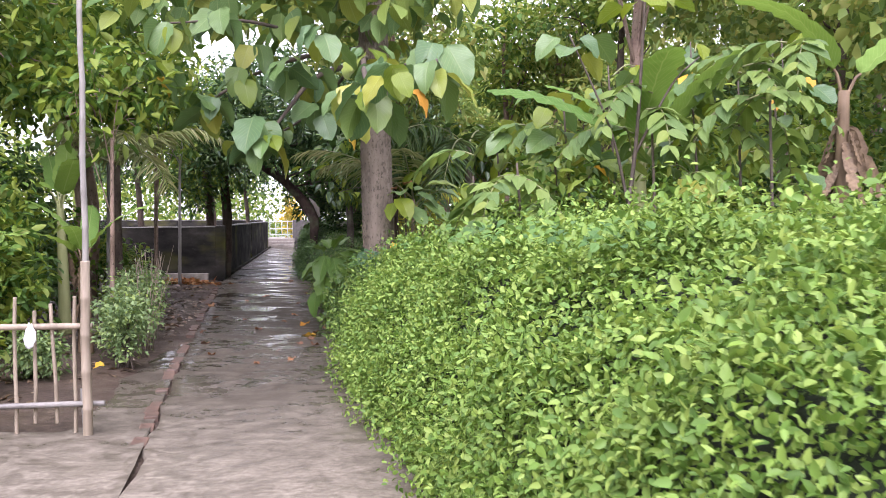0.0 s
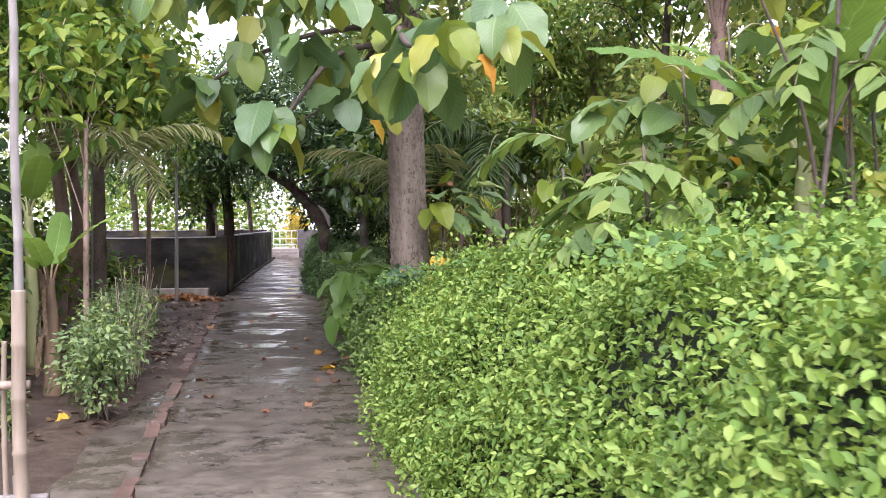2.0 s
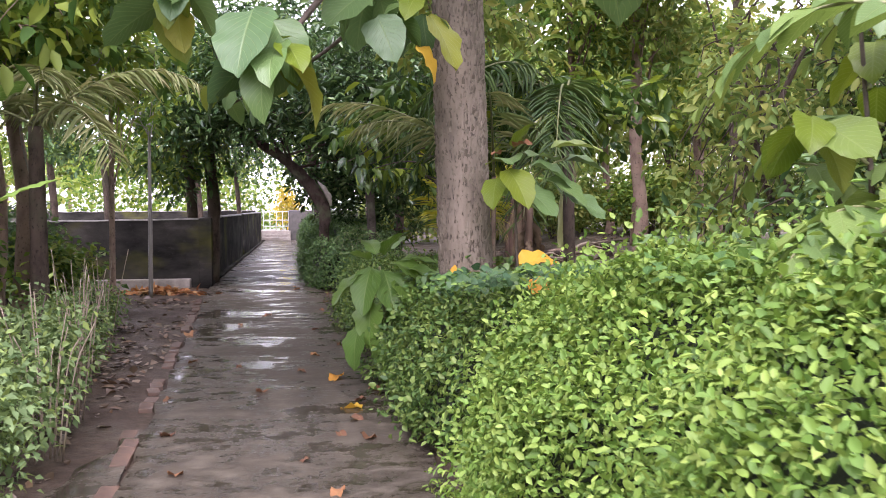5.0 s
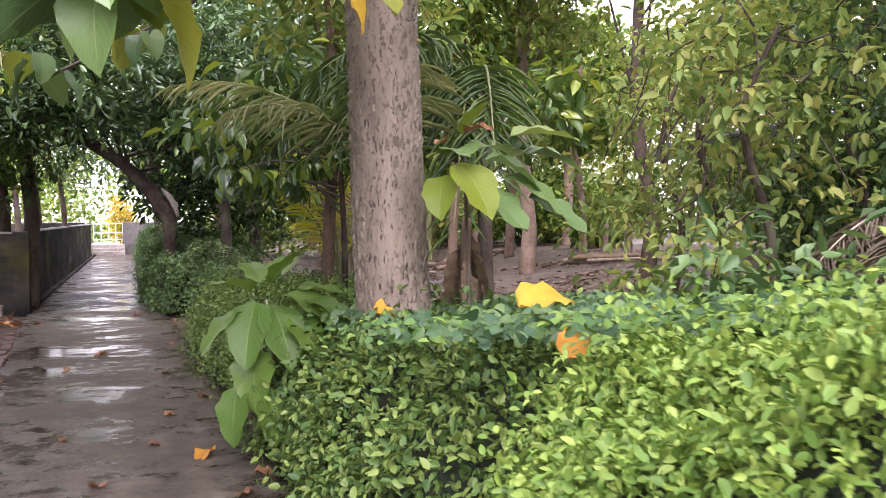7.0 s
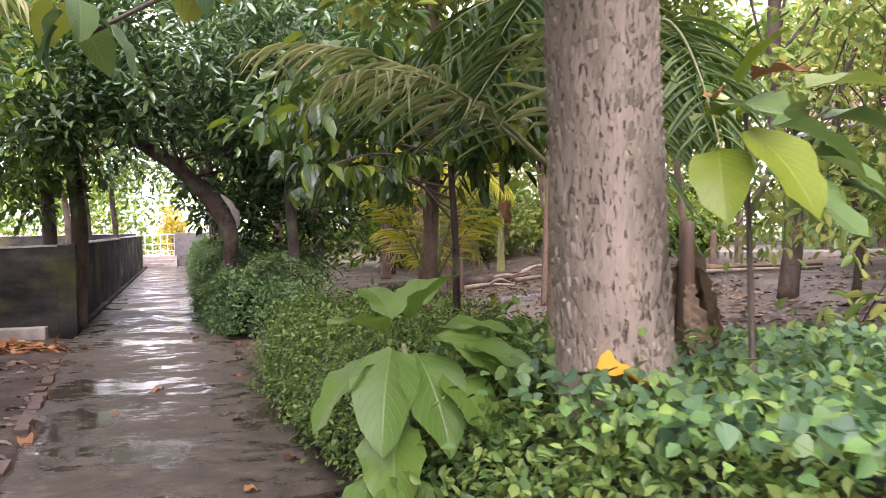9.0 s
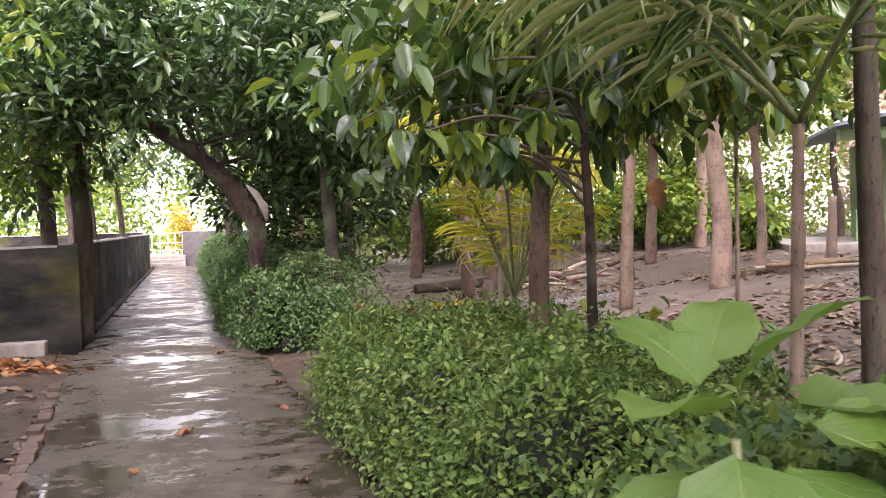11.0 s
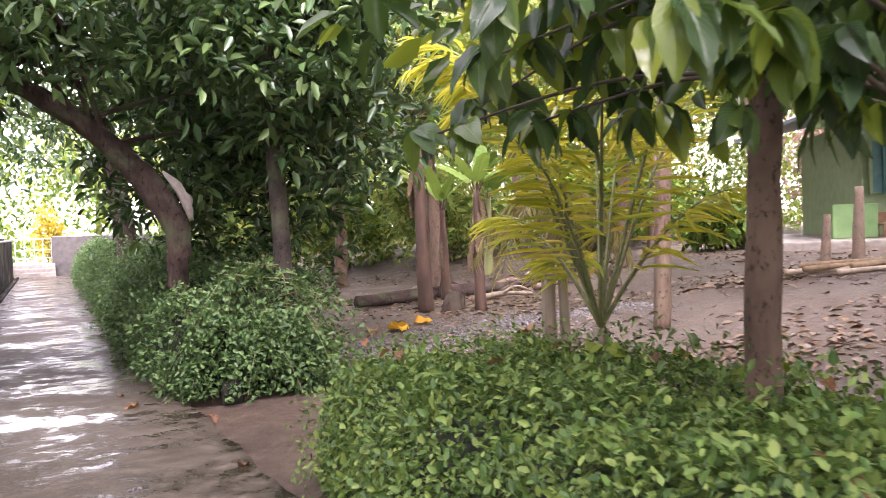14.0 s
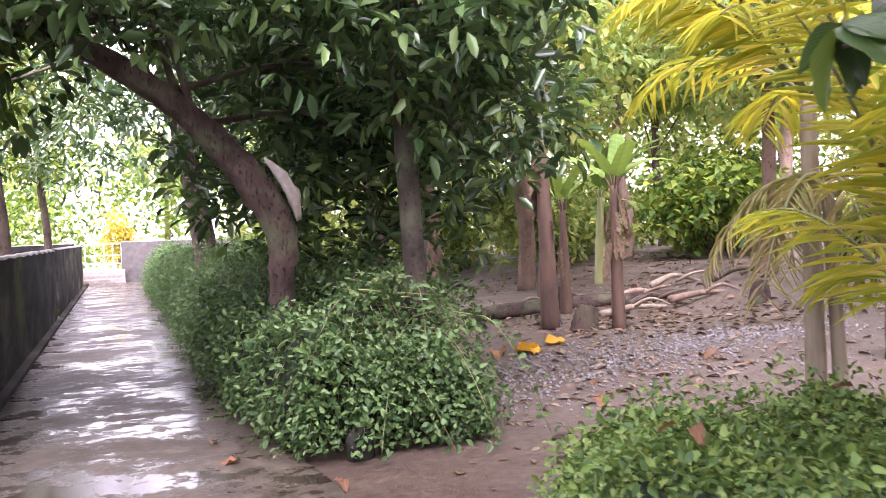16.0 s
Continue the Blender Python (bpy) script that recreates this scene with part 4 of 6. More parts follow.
def frond_arrays(base, direction, length, rise_, sag, leaflet, seed, pairs=38, bare=0.14):
    """Spine points and leaflet arrays of one pinnate frond."""
    r = np.random.default_rng(seed)
    d = np.array([direction[0], direction[1], 0.0])
    d = d / np.linalg.norm(d)
    s = np.linspace(0, 1, pairs)
    spine = np.array(base)[None] + d[None] * (length * (s - 0.12 * s ** 2))[:, None] + np.array([0, 0, 1.0])[None] * (length * (rise_ * s - sag * s ** 2))[:, None]
    tan = unit(np.gradient(spine, axis=0))
    side = unit(np.cross(tan, (0, 0, 1)))
    P, A, U, L = [], [], [], []
    for q in (1, -1):
        keep = s > bare
        al = unit(side * q + tan * 0.75 + np.array([0, 0, -0.45]) + r.normal(0, 0.2, (pairs, 3)))
        P.append(spine[keep]), A.append(al[keep]), U.append(np.cross(al, tan)[keep] * q)
        L.append((leaflet * (0.45 + 0.75 * np.sin(np.pi * (0.12 + 0.8 * s))) * r.uniform(0.85, 1.1, pairs))[keep])
    return spine, np.vstack(P), np.vstack(A), np.vstack(U), np.concatenate(L)


def palm(name, label, at, height, fronds, length, leaflet, leaf, seed, radius=0.1, bark=SMOOTH_BARK, facing=None, rise_=0.9, sag=0.9, wide=0.075, rib=GREEN_TWIG, line=None, bare=0.14, low=0.45, pairs=38):
    r = np.random.default_rng(seed)
    t = thing(name, label, "palm", at=at)
    x, y, z = at
    top = np.array((x + r.normal(0, 0.05), y + r.normal(0, 0.05), z + height))
    pts = line or [(x, y, z - 0.05), ((x + top[0]) / 2, (y + top[1]) / 2, z + height / 2), top]
    part("trunk", tubes_mesh("trunk", [tube(bend(pts, 12), [radius * 1.3, radius, radius * 0.9, radius * 0.8], 12, 0.07, seed)]), bark, t)
    top = np.array(pts[-1], float)
    for k in range(fronds):
        a = (k * 2.4 + r.uniform(-0.3, 0.3)) if facing is None else facing[k % len(facing)] + r.uniform(-0.12, 0.12)
        u = rise_ * r.uniform(low, 1.35)
        sp, P, A, U, L = frond_arrays(top, (math.cos(a), math.sin(a)), length * r.uniform(0.8, 1.1), u, sag * r.uniform(0.8, 1.15), leaflet, seed * 31 + k, pairs, bare)
        f = part("frond", leaf_mesh("frond", P, A, U, L, L * wide, "lance"), leaf, t)
        part("rib", tubes_mesh("rib", [tube(sp, [0.017, 0.011, 0.004], 5)]), rib, f)
    return t


def gz(x, y):
    return float(rise(x, y))


banana((3.4, 5.95, 0), 1.9, 6, 31, 0.85, 2, 0.075, "young banana plant rising behind the hedge")
banana((5.15, 6.1, 0), 2.55, 2, 32, 0.8, 30, 0.07, "dead banana plant wrapped in dry brown sheaths", stem=DRY_SHEATH, splay=0.6)
banana((5.0, 8.2, 0), 1.6, 6, 33, 1.0, 3, 0.08)
banana((-1.62, 9.85, 0), 1.05, 5, 34, 0.62, 5, 0.07, "small banana plant with shaggy dry sheaths", stem=DRY_SHEATH)
banana((-2.3, 11.6, 0), 1.7, 5, 35, 0.8, 2, 0.07)
banana((5.0, 25.4, gz(5.0, 25.4)), 2.5, 5, 36, 0.75, 9, 0.1, "tall banana plant with dark brown peeling stem", stem=BROWN_STEM)
banana((5.5, 24.55, gz(5.5, 24.55)), 1.75, 6, 39, 0.62, 8, 0.07, "leaning banana plant with brown peeling stem", stem=BROWN_STEM)
banana((5.9, 26.6, gz(5.9, 26.6)), 1.5, 5, 26, 0.7, 6, 0.07, "young banana plant with dry brown sheaths", stem=BROWN_STEM)
banana((2.42, 11.75, 0), 1.5, 0, 27, 0.8, 16, 0.05, "dead brown banana stalks behind the teak trunk", stem=BROWN_STEM)
banana((8.2, 29.5, gz(8.2, 29.5)), 1.6, 6, 37, 0.9, 3, 0.09)

palm("coconut_palm", "young coconut palm with long arching green fronds", (3.6, 14.1, 0), 2.75, 9, 2.5, 0.5, PALM_LEAF, 41, 0.07, DARK_BARK, facing=(4.0, 3.3, 2.75, 1.2, 2.0, 4.3, 3.5, 4.15, 3.8), rise_=0.42, sag=0.66, wide=0.06)
palm("palm_sapling", "pale drooping palm frond beside the teak trunk", (2.5, 13.4, 0), 1.84, 3, 2.05, 0.46, PALE_PALM, 42, 0.03, facing=(3.32, 4.4, 3.0), rise_=0.7, sag=0.52, wide=0.042, low=0.95, pairs=30)
palm("yellow_palm", "yellow-green young palm in the bed", (3.02, 17.92, gz(3.02, 17.92)), 0.75, 14, 1.05, 0.34, YELLOW_PALM, 43, 0.065, BAMBOO, facing=(2.9, 3.6, 2.3, 1.4, 0.6, 5.9, 4.3, 3.1, 2.0, 0.1, 5.2, 2.7, 1.0, 3.4), rise_=2.7, sag=1.0, bare=0.24, low=0.55, wide=0.075, pairs=28)
palm("yellow_palm", "young palm with bleached trunk and yellow fronds", (3.35, 19.1, gz(3.35, 19.1)), 2.05, 11, 1.2, 0.36, YELLOW_PALM, 45, 0.055, BAMBOO, facing=(2.9, 3.5, 0.4, 1.8, 1.1, 5.6, 0.0, 6.0, 2.5, 5.0, 3.2), rise_=1.0, sag=0.7, wide=0.08, low=0.45, pairs=26)
palm("dead_palm", "straw-coloured dead fronds hanging round a thin palm stem", (3.45, 19.0, gz(3.45, 19.0)), 1.6, 6, 0.7, 0.3, STRAW_PALM, 48, 0.04, BAMBOO, facing=(3.4, 2.6, 4.4, 0.3, 1.2, 5.4), rise_=0.35, sag=1.1, wide=0.05, pairs=26)
palm("dark_palm", "dark palm trunk with brown fibre and pale fronds", (-2.1, 13.8, 0), 2.35, 8, 1.7, 0.4, PALE_PALM, 46, 0.09, DARK_BARK, rise_=0.9, sag=0.8)
palm("fallen_palm_frond", "dry grey palm frond drooping over the hedge", (5.2, 10.4, 0.2), 1.3, 4, 1.15, 0.38, DRY_PALM, 47, 0.05, facing=(3.5, 3.9, 3.0, 3.7), rise_=0.25, sag=0.5, rib=BAMBOO, wide=0.035, pairs=46)

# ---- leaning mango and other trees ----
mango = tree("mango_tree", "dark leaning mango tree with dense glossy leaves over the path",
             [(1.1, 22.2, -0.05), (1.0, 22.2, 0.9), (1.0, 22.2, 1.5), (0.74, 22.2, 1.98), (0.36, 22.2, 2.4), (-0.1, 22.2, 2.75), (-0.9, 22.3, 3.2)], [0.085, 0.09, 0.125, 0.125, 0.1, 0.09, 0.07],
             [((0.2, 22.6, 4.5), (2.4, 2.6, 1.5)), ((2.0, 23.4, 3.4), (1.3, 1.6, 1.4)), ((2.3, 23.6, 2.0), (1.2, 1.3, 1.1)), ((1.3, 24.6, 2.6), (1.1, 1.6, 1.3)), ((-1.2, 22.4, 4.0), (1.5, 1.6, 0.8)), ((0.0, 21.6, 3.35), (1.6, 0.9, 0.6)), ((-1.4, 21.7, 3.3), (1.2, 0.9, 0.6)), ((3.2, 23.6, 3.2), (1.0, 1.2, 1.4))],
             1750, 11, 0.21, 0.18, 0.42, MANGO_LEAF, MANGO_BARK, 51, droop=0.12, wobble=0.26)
part("bare_scar", tubes_mesh("bare_scar", [tube(bend([(1.14, 22.1, 1.6), (1.06, 22.05, 1.86), (0.88, 22.04, 2.08)], 6), [0.02, 0.05, 0.042, 0.01], 12, 0.5, 4)]), PALE_SCAR, mango)
tree("slim_tree", "slim pale-barked tree with dark hanging leaves", [(1.95, 21.65, 0), (1.9, 21.62, 1.5), (1.84, 21.6, 2.7), (1.8, 21.7, 4.4)], [0.09, 0.085, 0.08, 0.065],
     [((1.9, 21.2, 3.2), (1.2, 0.9, 0.8)), ((2.4, 21.4, 4.2), (1.6, 1.4, 1.0)), ((2.5, 21.6, 2.4), (0.8, 0.6, 0.6))], 520, 10, 0.2, 0.17, 0.42, MANGO_LEAF, bark_material("mottled_bark", (0.014, 0.0115, 0.0095), (0.055, 0.045, 0.036), 6.0, 0.8, 0.008, 0.5), 52, droop=0.2)
tree("mango_tree", "second dark tree deeper along the path", [(1.2, 30, 0), (1.15, 30, 1.3), (0.9, 30, 3.0), (0.6, 30, 4.5)], [0.2, 0.19, 0.17, 0.13],
     [((-0.8, 28.5, 3.5), (1.5, 2.2, 0.7)), ((-1.1, 33.5, 3.3), (1.7, 2.4, 0.8)), ((0.9, 30, 5.2), (2.8, 3.2, 1.7)), ((2.6, 28.5, 3.6), (1.6, 2.5, 1.6)), ((2.8, 33, 3.4), (1.4, 3, 1.8))], 640, 10, 0.25, 0.18, 0.4, MANGO_LEAF, DARK_BARK, 53, droop=0.3)
for k, (x, y, r_, z_) in enumerate([(-1.75, 23.3, 0.12, 3.6), (-1.32, 23.4, 0.14, 3.4), (-1.9, 30, 0.17, 4.6), (-1.62, 35.7, 0.09, 4.2), (-4.2, 27, 0.1, 4.0), (-3.4, 40, 0.12, 4.4), (-6.5, 31, 0.12, 4.2)]):
    tree("wall_tree", "dark slender tree standing behind the garden wall", [(x, y, -0.05), (x + 0.05, y, 1.5), (x - 0.08, y + 0.1, 3.2), (x - 0.1, y, z_ + 1)], [r_, r_ * 0.9, r_ * 0.8, r_ * 0.5],
         [((x, y, z_ + 0.8), (1.9, 2.0, 1.2)), ((x - 0.5, y - 0.2, z_ - 0.7), (1.3, 1.4, 0.8))], 300, 10, 0.27, 0.17, 0.5, (MIXED_LEAF, SHADE_LEAF, LIGHT_LEAF)[k % 3], DARK_BARK, 60 + k, group="trees behind the wall")
for k, (x, y, r_, top) in enumerate([(-2.05, 17.0, 0.045, 2.9), (-2.03, 20.0, 0.04, 3.0), (-1.37, 10.0, 0.03, 2.5), (-2.6, 15.5, 0.04, 3.0), (4.19, 16.17, 0.02, 2.3)]):
    tree("sapling", "thin straight sapling in the planting bed", [(x, y, 0), (x + 0.01, y, 1.2), (x + 0.02, y, top)], [r_, r_ * 0.9, r_ * 0.6],
         [((x, y, top + 0.5), (0.8, 0.8, 0.6))], 45, 8, 0.2, 0.17, 0.5, MIXED_LEAF, OLD_BAMBOO if k % 2 else SMOOTH_BARK, 70 + k, group="saplings in the bed", limbs=4)

# ---- right-hand garden ----
garden = [(9.5, 23.05, 0.075, 4.4), (2.42, 15.98, 0.068, 4.6), (6.6, 28.6, 0.13, 4.2), (5.6, 20.6, 0.08, 5.5), (7.1, 20.7, 0.13, 5.8), (9.2, 26.2, 0.11, 4.5), (7.4, 31, 0.16, 5.0), (12.5, 29.5, 0.15, 4.8), (5.6, 31.5, 0.13, 4.6)]
for k, (x, y, r_, z_) in enumerate(garden):
    z0 = gz(x, y)
    tree("garden_tree", "straight brown-trunked garden tree on bare soil", [(x, y, z0 - 0.05), (x + 0.05, y, 1.4), (x + (0.12 if k % 2 else -0.08), y, 3.0), (x, y, z_ + 0.6)], [r_ * 1.15, r_, r_ * 0.9, r_ * 0.6],
         [((x, y, z_ + 0.4), (1.9, 1.9, 1.1)), ((x + 0.5, y + 0.3, z_ - 0.9), (1.2, 1.2, 0.5))], 300, 10, 0.27, 0.2, 0.48, LIGHT_LEAF if k % 3 else MIXED_LEAF, SMOOTH_BARK if k in (0, 4, 7) else BROWN_BARK, 90 + k, "small" if y > 22 else "oval", group="trees in the garden", wobble=0.14)

# sapling with dark drooping leaves that overhangs the trimmed hedge
dark = thing("overhanging_sapling", "thin dark sapling with large drooping glossy leaves", "tree", at=(2.44, 15.13, 0))
part("trunk", tubes_mesh("trunk", [tube(bend([(2.42, 15.12, -0.05), (2.44, 15.13, 0.9), (2.43, 15.13, 1.6), (2.36, 15.15, 2.9)], 8), [0.036, 0.033, 0.03, 0.014], 8, 0.12, 2)]), MANGO_BARK, dark)
dr = np.random.default_rng(5)
for k, (tip) in enumerate([(1.74, 15.2, 1.95), (1.5, 15.4, 2.0), (1.6, 16.3, 1.85), (1.37, 16.9, 1.85), (1.25, 15.0, 1.95), (1.9, 14.6, 2.0), (1.3, 16.1, 2.05), (2.1, 15.6, 2.1), (1.7, 17.0, 2.0), (2.2, 14.4, 2.1), (1.1, 15.6, 2.1), (3.2, 15.7, 2.2), (3.0, 14.9, 2.3), (3.5, 16.3, 2.3), (2.8, 15.6, 1.95), (3.7, 15.4, 2.4)]):
    s = (2.42, 15.13, 1.55 + 0.09 * k)
    mid = tuple((a + b) / 2 + c for a, b, c in zip(s, tip, (0, 0, 0.16)))
    branch(dark, [s, mid, tip], 0.012, 0.005)
    for q in (0.45, 0.7, 0.88, 1.0):
        c = np.array(s) * (1 - q) + np.array(tip) * q + (0, 0, 0.05)
        for j in range(6):
            a = dr.uniform(0, 6.28)
            put_leaf(dark, DARK_SET[j % 2], c, (math.cos(a), math.sin(a), dr.uniform(-1.3, -0.2)), dr.uniform(-40, 40), dr.uniform(0.55, 0.95))
put_leaf(dark, BROWN_SET[0], (2.86, 15.05, 1.72), (-0.2, -0.25, -1), 20, 1.0)

DARK_CROWN = leaf_material("dark_crown_leaf", [(0.035, 0.075, 0.025), (0.06, 0.12, 0.03), (0.1, 0.18, 0.035), (0.3, 0.38, 0.04)], 0.16, 0.36, gloss=0.6)
dc = in_blobs([((2.2, 15.7, 2.75), (1.1, 1.4, 0.55)), ((2.9, 16.6, 2.6), (1.0, 1.0, 0.6)), ((1.7, 16.4, 2.6), (0.8, 1.2, 0.4)), ((3.6, 16.3, 2.7), (1.1, 1.1, 0.55)), ((4.7, 16.2, 2.9), (1.0, 1.1, 0.6))], 270, 77)
part("crown", leaf_mesh("crown", *clumps(dc, 8, 0.22, 0.22, 0.52, 0.7, 78), "oval"), DARK_CROWN, dark)

# teak seedling with broad lime leaves beside the trunk
seedling = thing("teak_seedling", "teak seedling with broad lime-green leaves beside the trunk", "plant", at=(2.15, 10.85, 0))
part("stem", tubes_mesh("stem", [tube(bend([(2.15, 10.85, 0), (2.13, 10.85, 1.0), (2.1, 10.83, 1.85)], 6), [0.014, 0.012, 0.009], 7)]), TWIG, seedling)
for p, d, s_, m_ in [((1.96, 10.78, 1.72), (-0.45, -0.75, -0.75), 0.82, LIME_SET[0]), ((2.03, 10.72, 1.78), (0.3, -0.75, -0.6), 1.08, LIME_SET[0]), ((2.0, 10.85, 1.9), (-0.6, -0.6, 0.25), 0.62, BROWN_SET[0]),
                     ((2.1, 10.8, 1.95), (0.3, -0.6, 0.3), 0.9, BROWN_SET[0]), ((2.05, 10.85, 1.86), (-0.1, -0.8, 0.1), 0.75, TEAK_SET[0]), ((2.25, 10.9, 1.82), (0.9, -0.4, -0.1), 1.0, TEAK_SET[1]), ((2.35, 10.85, 1.72), (0.8, -0.6, -0.35), 1.0, TEAK_SET[0]),
                     ((2.15, 10.8, 1.66), (0.6, -0.8, -0.5), 0.9, TEAK_SET[2]), ((2.25, 11.0, 1.9), (0.8, 0.5, 0.1), 0.9, TEAK_SET[2]), ((2.02, 10.85, 1.84), (-0.8, -0.3, 0.2), 0.55, LIME_SET[1]), ((2.4, 10.9, 1.95), (1, -0.3, 0.25), 1.0, TEAK_SET[0]),
                     ((2.55, 11.0, 1.86), (1, -0.3, 0.1), 1.0, TEAK_SET[1]), ((2.5, 10.85, 1.62), (0.7, -0.6, -0.4), 0.9, TEAK_SET[2]), ((2.12, 10.9, 1.95), (0.2, -0.3, 0.7), 0.7, LIME_SET[0])]:
    put_leaf(seedling, m_, p, d, 10, s_)
branch(seedling, [(2.12, 10.85, 1.5), (2.3, 10.9, 1.75), (2.58, 11.0, 1.9)], 0.012, 0.007, GREEN_TWIG)

# broad-leaved plant hanging out over the path edge
edge_plant = thing("broad_leaf_plant", "broad-leaved plant drooping from the hedge over the path", "plant", at=(1.2, 11.95, 0))
part("stem", tubes_mesh("stem", [tube(bend([(1.3, 12.0, 0), (1.24, 11.95, 0.5), (1.18, 11.9, 1.0)], 6), [0.02, 0.016, 0.011], 7)]), GREEN_TWIG, edge_plant)
for p, d, s_, m_ in [((1.1, 11.78, 1.0), (-0.35, -0.7, -0.7), 1.25, 1), ((1.04, 11.86, 0.95), (-0.9, -0.35, -0.45), 1.1, 0), ((1.2, 11.76, 0.98), (0.2, -0.9, -0.75), 1.25, 0), ((1.28, 11.8, 1.04), (0.8, -0.7, -0.2), 1.2, 2),
                     ((1.08, 11.9, 1.06), (-0.6, -0.5, 0.4), 0.95, 1), ((1.22, 11.95, 1.1), (0.35, -0.4, 0.75), 0.9, 0), ((1.1, 11.7, 0.72), (-0.3, -0.5, -0.9), 1.1, 2), ((0.98, 11.72, 0.5), (-0.3, -0.4, -0.9), 1.0, 1), ((1.14, 11.65, 0.5), (0.2, -0.5, -0.95), 1.0, 0),
                     ((1.34, 11.9, 1.05), (1.0, -0.2, 0.15), 1.1, 0), ((1.16, 12.0, 1.1), (-0.1, 0.7, 0.5), 1.0, 0), ((1.4, 11.75, 1.0), (0.9, -0.8, -0.1), 1.0, 1), ((1.3, 11.7, 0.9), (0.6, -0.9, -0.6), 1.1, 0), ((1.0, 12.0, 0.85), (-0.9, 0.2, -0.4), 0.9, 2), ((1.25, 12.1, 1.12), (0.5, 0.5, 0.6), 0.9, 1)]:
    put_leaf(edge_plant, (BROAD_LEAF, BROAD_LEAF, BROAD_WIDE)[m_], p, d, 5, s_)

# compound-leaved shrub and creeper over the wild hedge
def sprays(parent, list_of, length, leaflet, material, seed, pairs=7, sag=0.5):
    r = np.random.default_rng(seed)
    for base, d in list_of:
        sp, P, A, U, L = frond_arrays(base, d, length * r.uniform(0.8, 1.2), r.uniform(0.2, 0.5), sag, leaflet, int(r.integers(9999)), pairs + 3)
        part("spray", leaf_mesh("spray", P, A, U, L, L * 0.5, "broad"), material, parent)
        part("stalk", tubes_mesh("stalk", [tube(sp, [0.007, 0.003], 5)]), GREEN_TWIG, parent)


SPRAY_LEAF = leaf_material("compound_leaflet", [(0.09, 0.16, 0.05), (0.14, 0.225, 0.06), (0.19, 0.28, 0.07), (0.25, 0.31, 0.065)], 0.4, 0.36, 0.2)
for k, (c, n_) in enumerate([((2.35, 5.7, 1.9), 9), ((2.2, 6.6, 1.85), 8), ((3.2, 5.3, 2.25), 9), ((4.2, 6.0, 2.6), 9), ((2.6, 7.6, 1.75), 8), ((3.9, 5.0, 2.5), 8), ((3.0, 7.0, 2.2), 8)]):
    shrub = thing("leafy_shrub", "arching shrub with rows of light green leaflets", "shrub", "shrubs over the hedge", at=(c[0], c[1], 0))
    part("stem", tubes_mesh("stem", [tube(bend([(c[0] + 0.1, c[1] + 0.1, 0), (c[0] + 0.05, c[1], 1.1), c], 6), [0.022, 0.016, 0.008], 6)]), TWIG, shrub)
    r = np.random.default_rng(200 + k)
    sprays(shrub, [((c[0] + r.normal(0, 0.12), c[1] + r.normal(0, 0.12), c[2] + r.uniform(-0.5, 0.2)), (math.cos(a), math.sin(a))) for a in np.linspace(0, 6.28, n_, endpoint=False) + r.uniform(0, 1)], 0.55, 0.17, SPRAY_LEAF, 210 + k, 5, 0.8)

thin = thing("bare_sapling", "thin dark forked sapling above the hedge", "sapling", at=(2.95, 5.2, 0))
for pts, a, b in [([(2.95, 5.2, 0), (2.98, 5.2, 1.3), (3.06, 5.2, 2.1), (3.12, 5.2, 3.2)], 0.022, 0.008), ([(3.0, 5.2, 1.6), (2.85, 5.15, 2.1), (2.55, 5.1, 2.7)], 0.012, 0.005), ([(3.03, 5.2, 1.9), (3.3, 5.2, 2.4), (3.5, 5.2, 2.6)], 0.01, 0.005)]:
    branch(thin, pts, a, b)
leaf_cluster(thin, (3.1, 5.2, 2.95), 7, LIME_SET, 71, 0.2, 0.3, 0.7)
leaf_cluster(thin, (2.6, 5.15, 2.65), 6, TEAK_SET, 72, 0.2, 0.5, 0.6)

for k, (x, y, h) in enumerate([(3.6, 7.2, 2.9), (4.3, 7.0, 3.1), (3.0, 6.6, 2.5), (4.7, 6.3, 2.9), (3.9, 6.1, 2.6), (2.6, 7.4, 2.3), (5.3, 7.2, 3.2)]):
    young = thing("teak_sapling", "young broad-leaved sapling standing behind the hedge", "sapling", "broad-leaved saplings", at=(x, y, 0))
    branch(young, [(x, y, 0), (x + 0.04, y, h * 0.5), (x - 0.03, y + 0.03, h)], 0.02, 0.007, TWIG, "stem")
    for q in range(5):
        z, a = h - 0.28 * q, 2.1 * q + k
        c = (x + 0.22 * math.cos(a), y + 0.22 * math.sin(a), z)
        branch(young, [(x, y, z - 0.1), (x + 0.12 * math.cos(a), y + 0.12 * math.sin(a), z), c], 0.008, 0.004, GREEN_TWIG, "twig")
        leaf_cluster(young, c, 5, TEAK_SET + LIME_SET[:1], 600 + 10 * k + q, 0.14, 0.7, 0.5 + 0.1 * (k % 3))
        if (q + k) % 4 == 0:
            put_leaf(young, YELLOW_SET[q % 2], c, (math.cos(a), math.sin(a), -0.4), 10, 0.8)

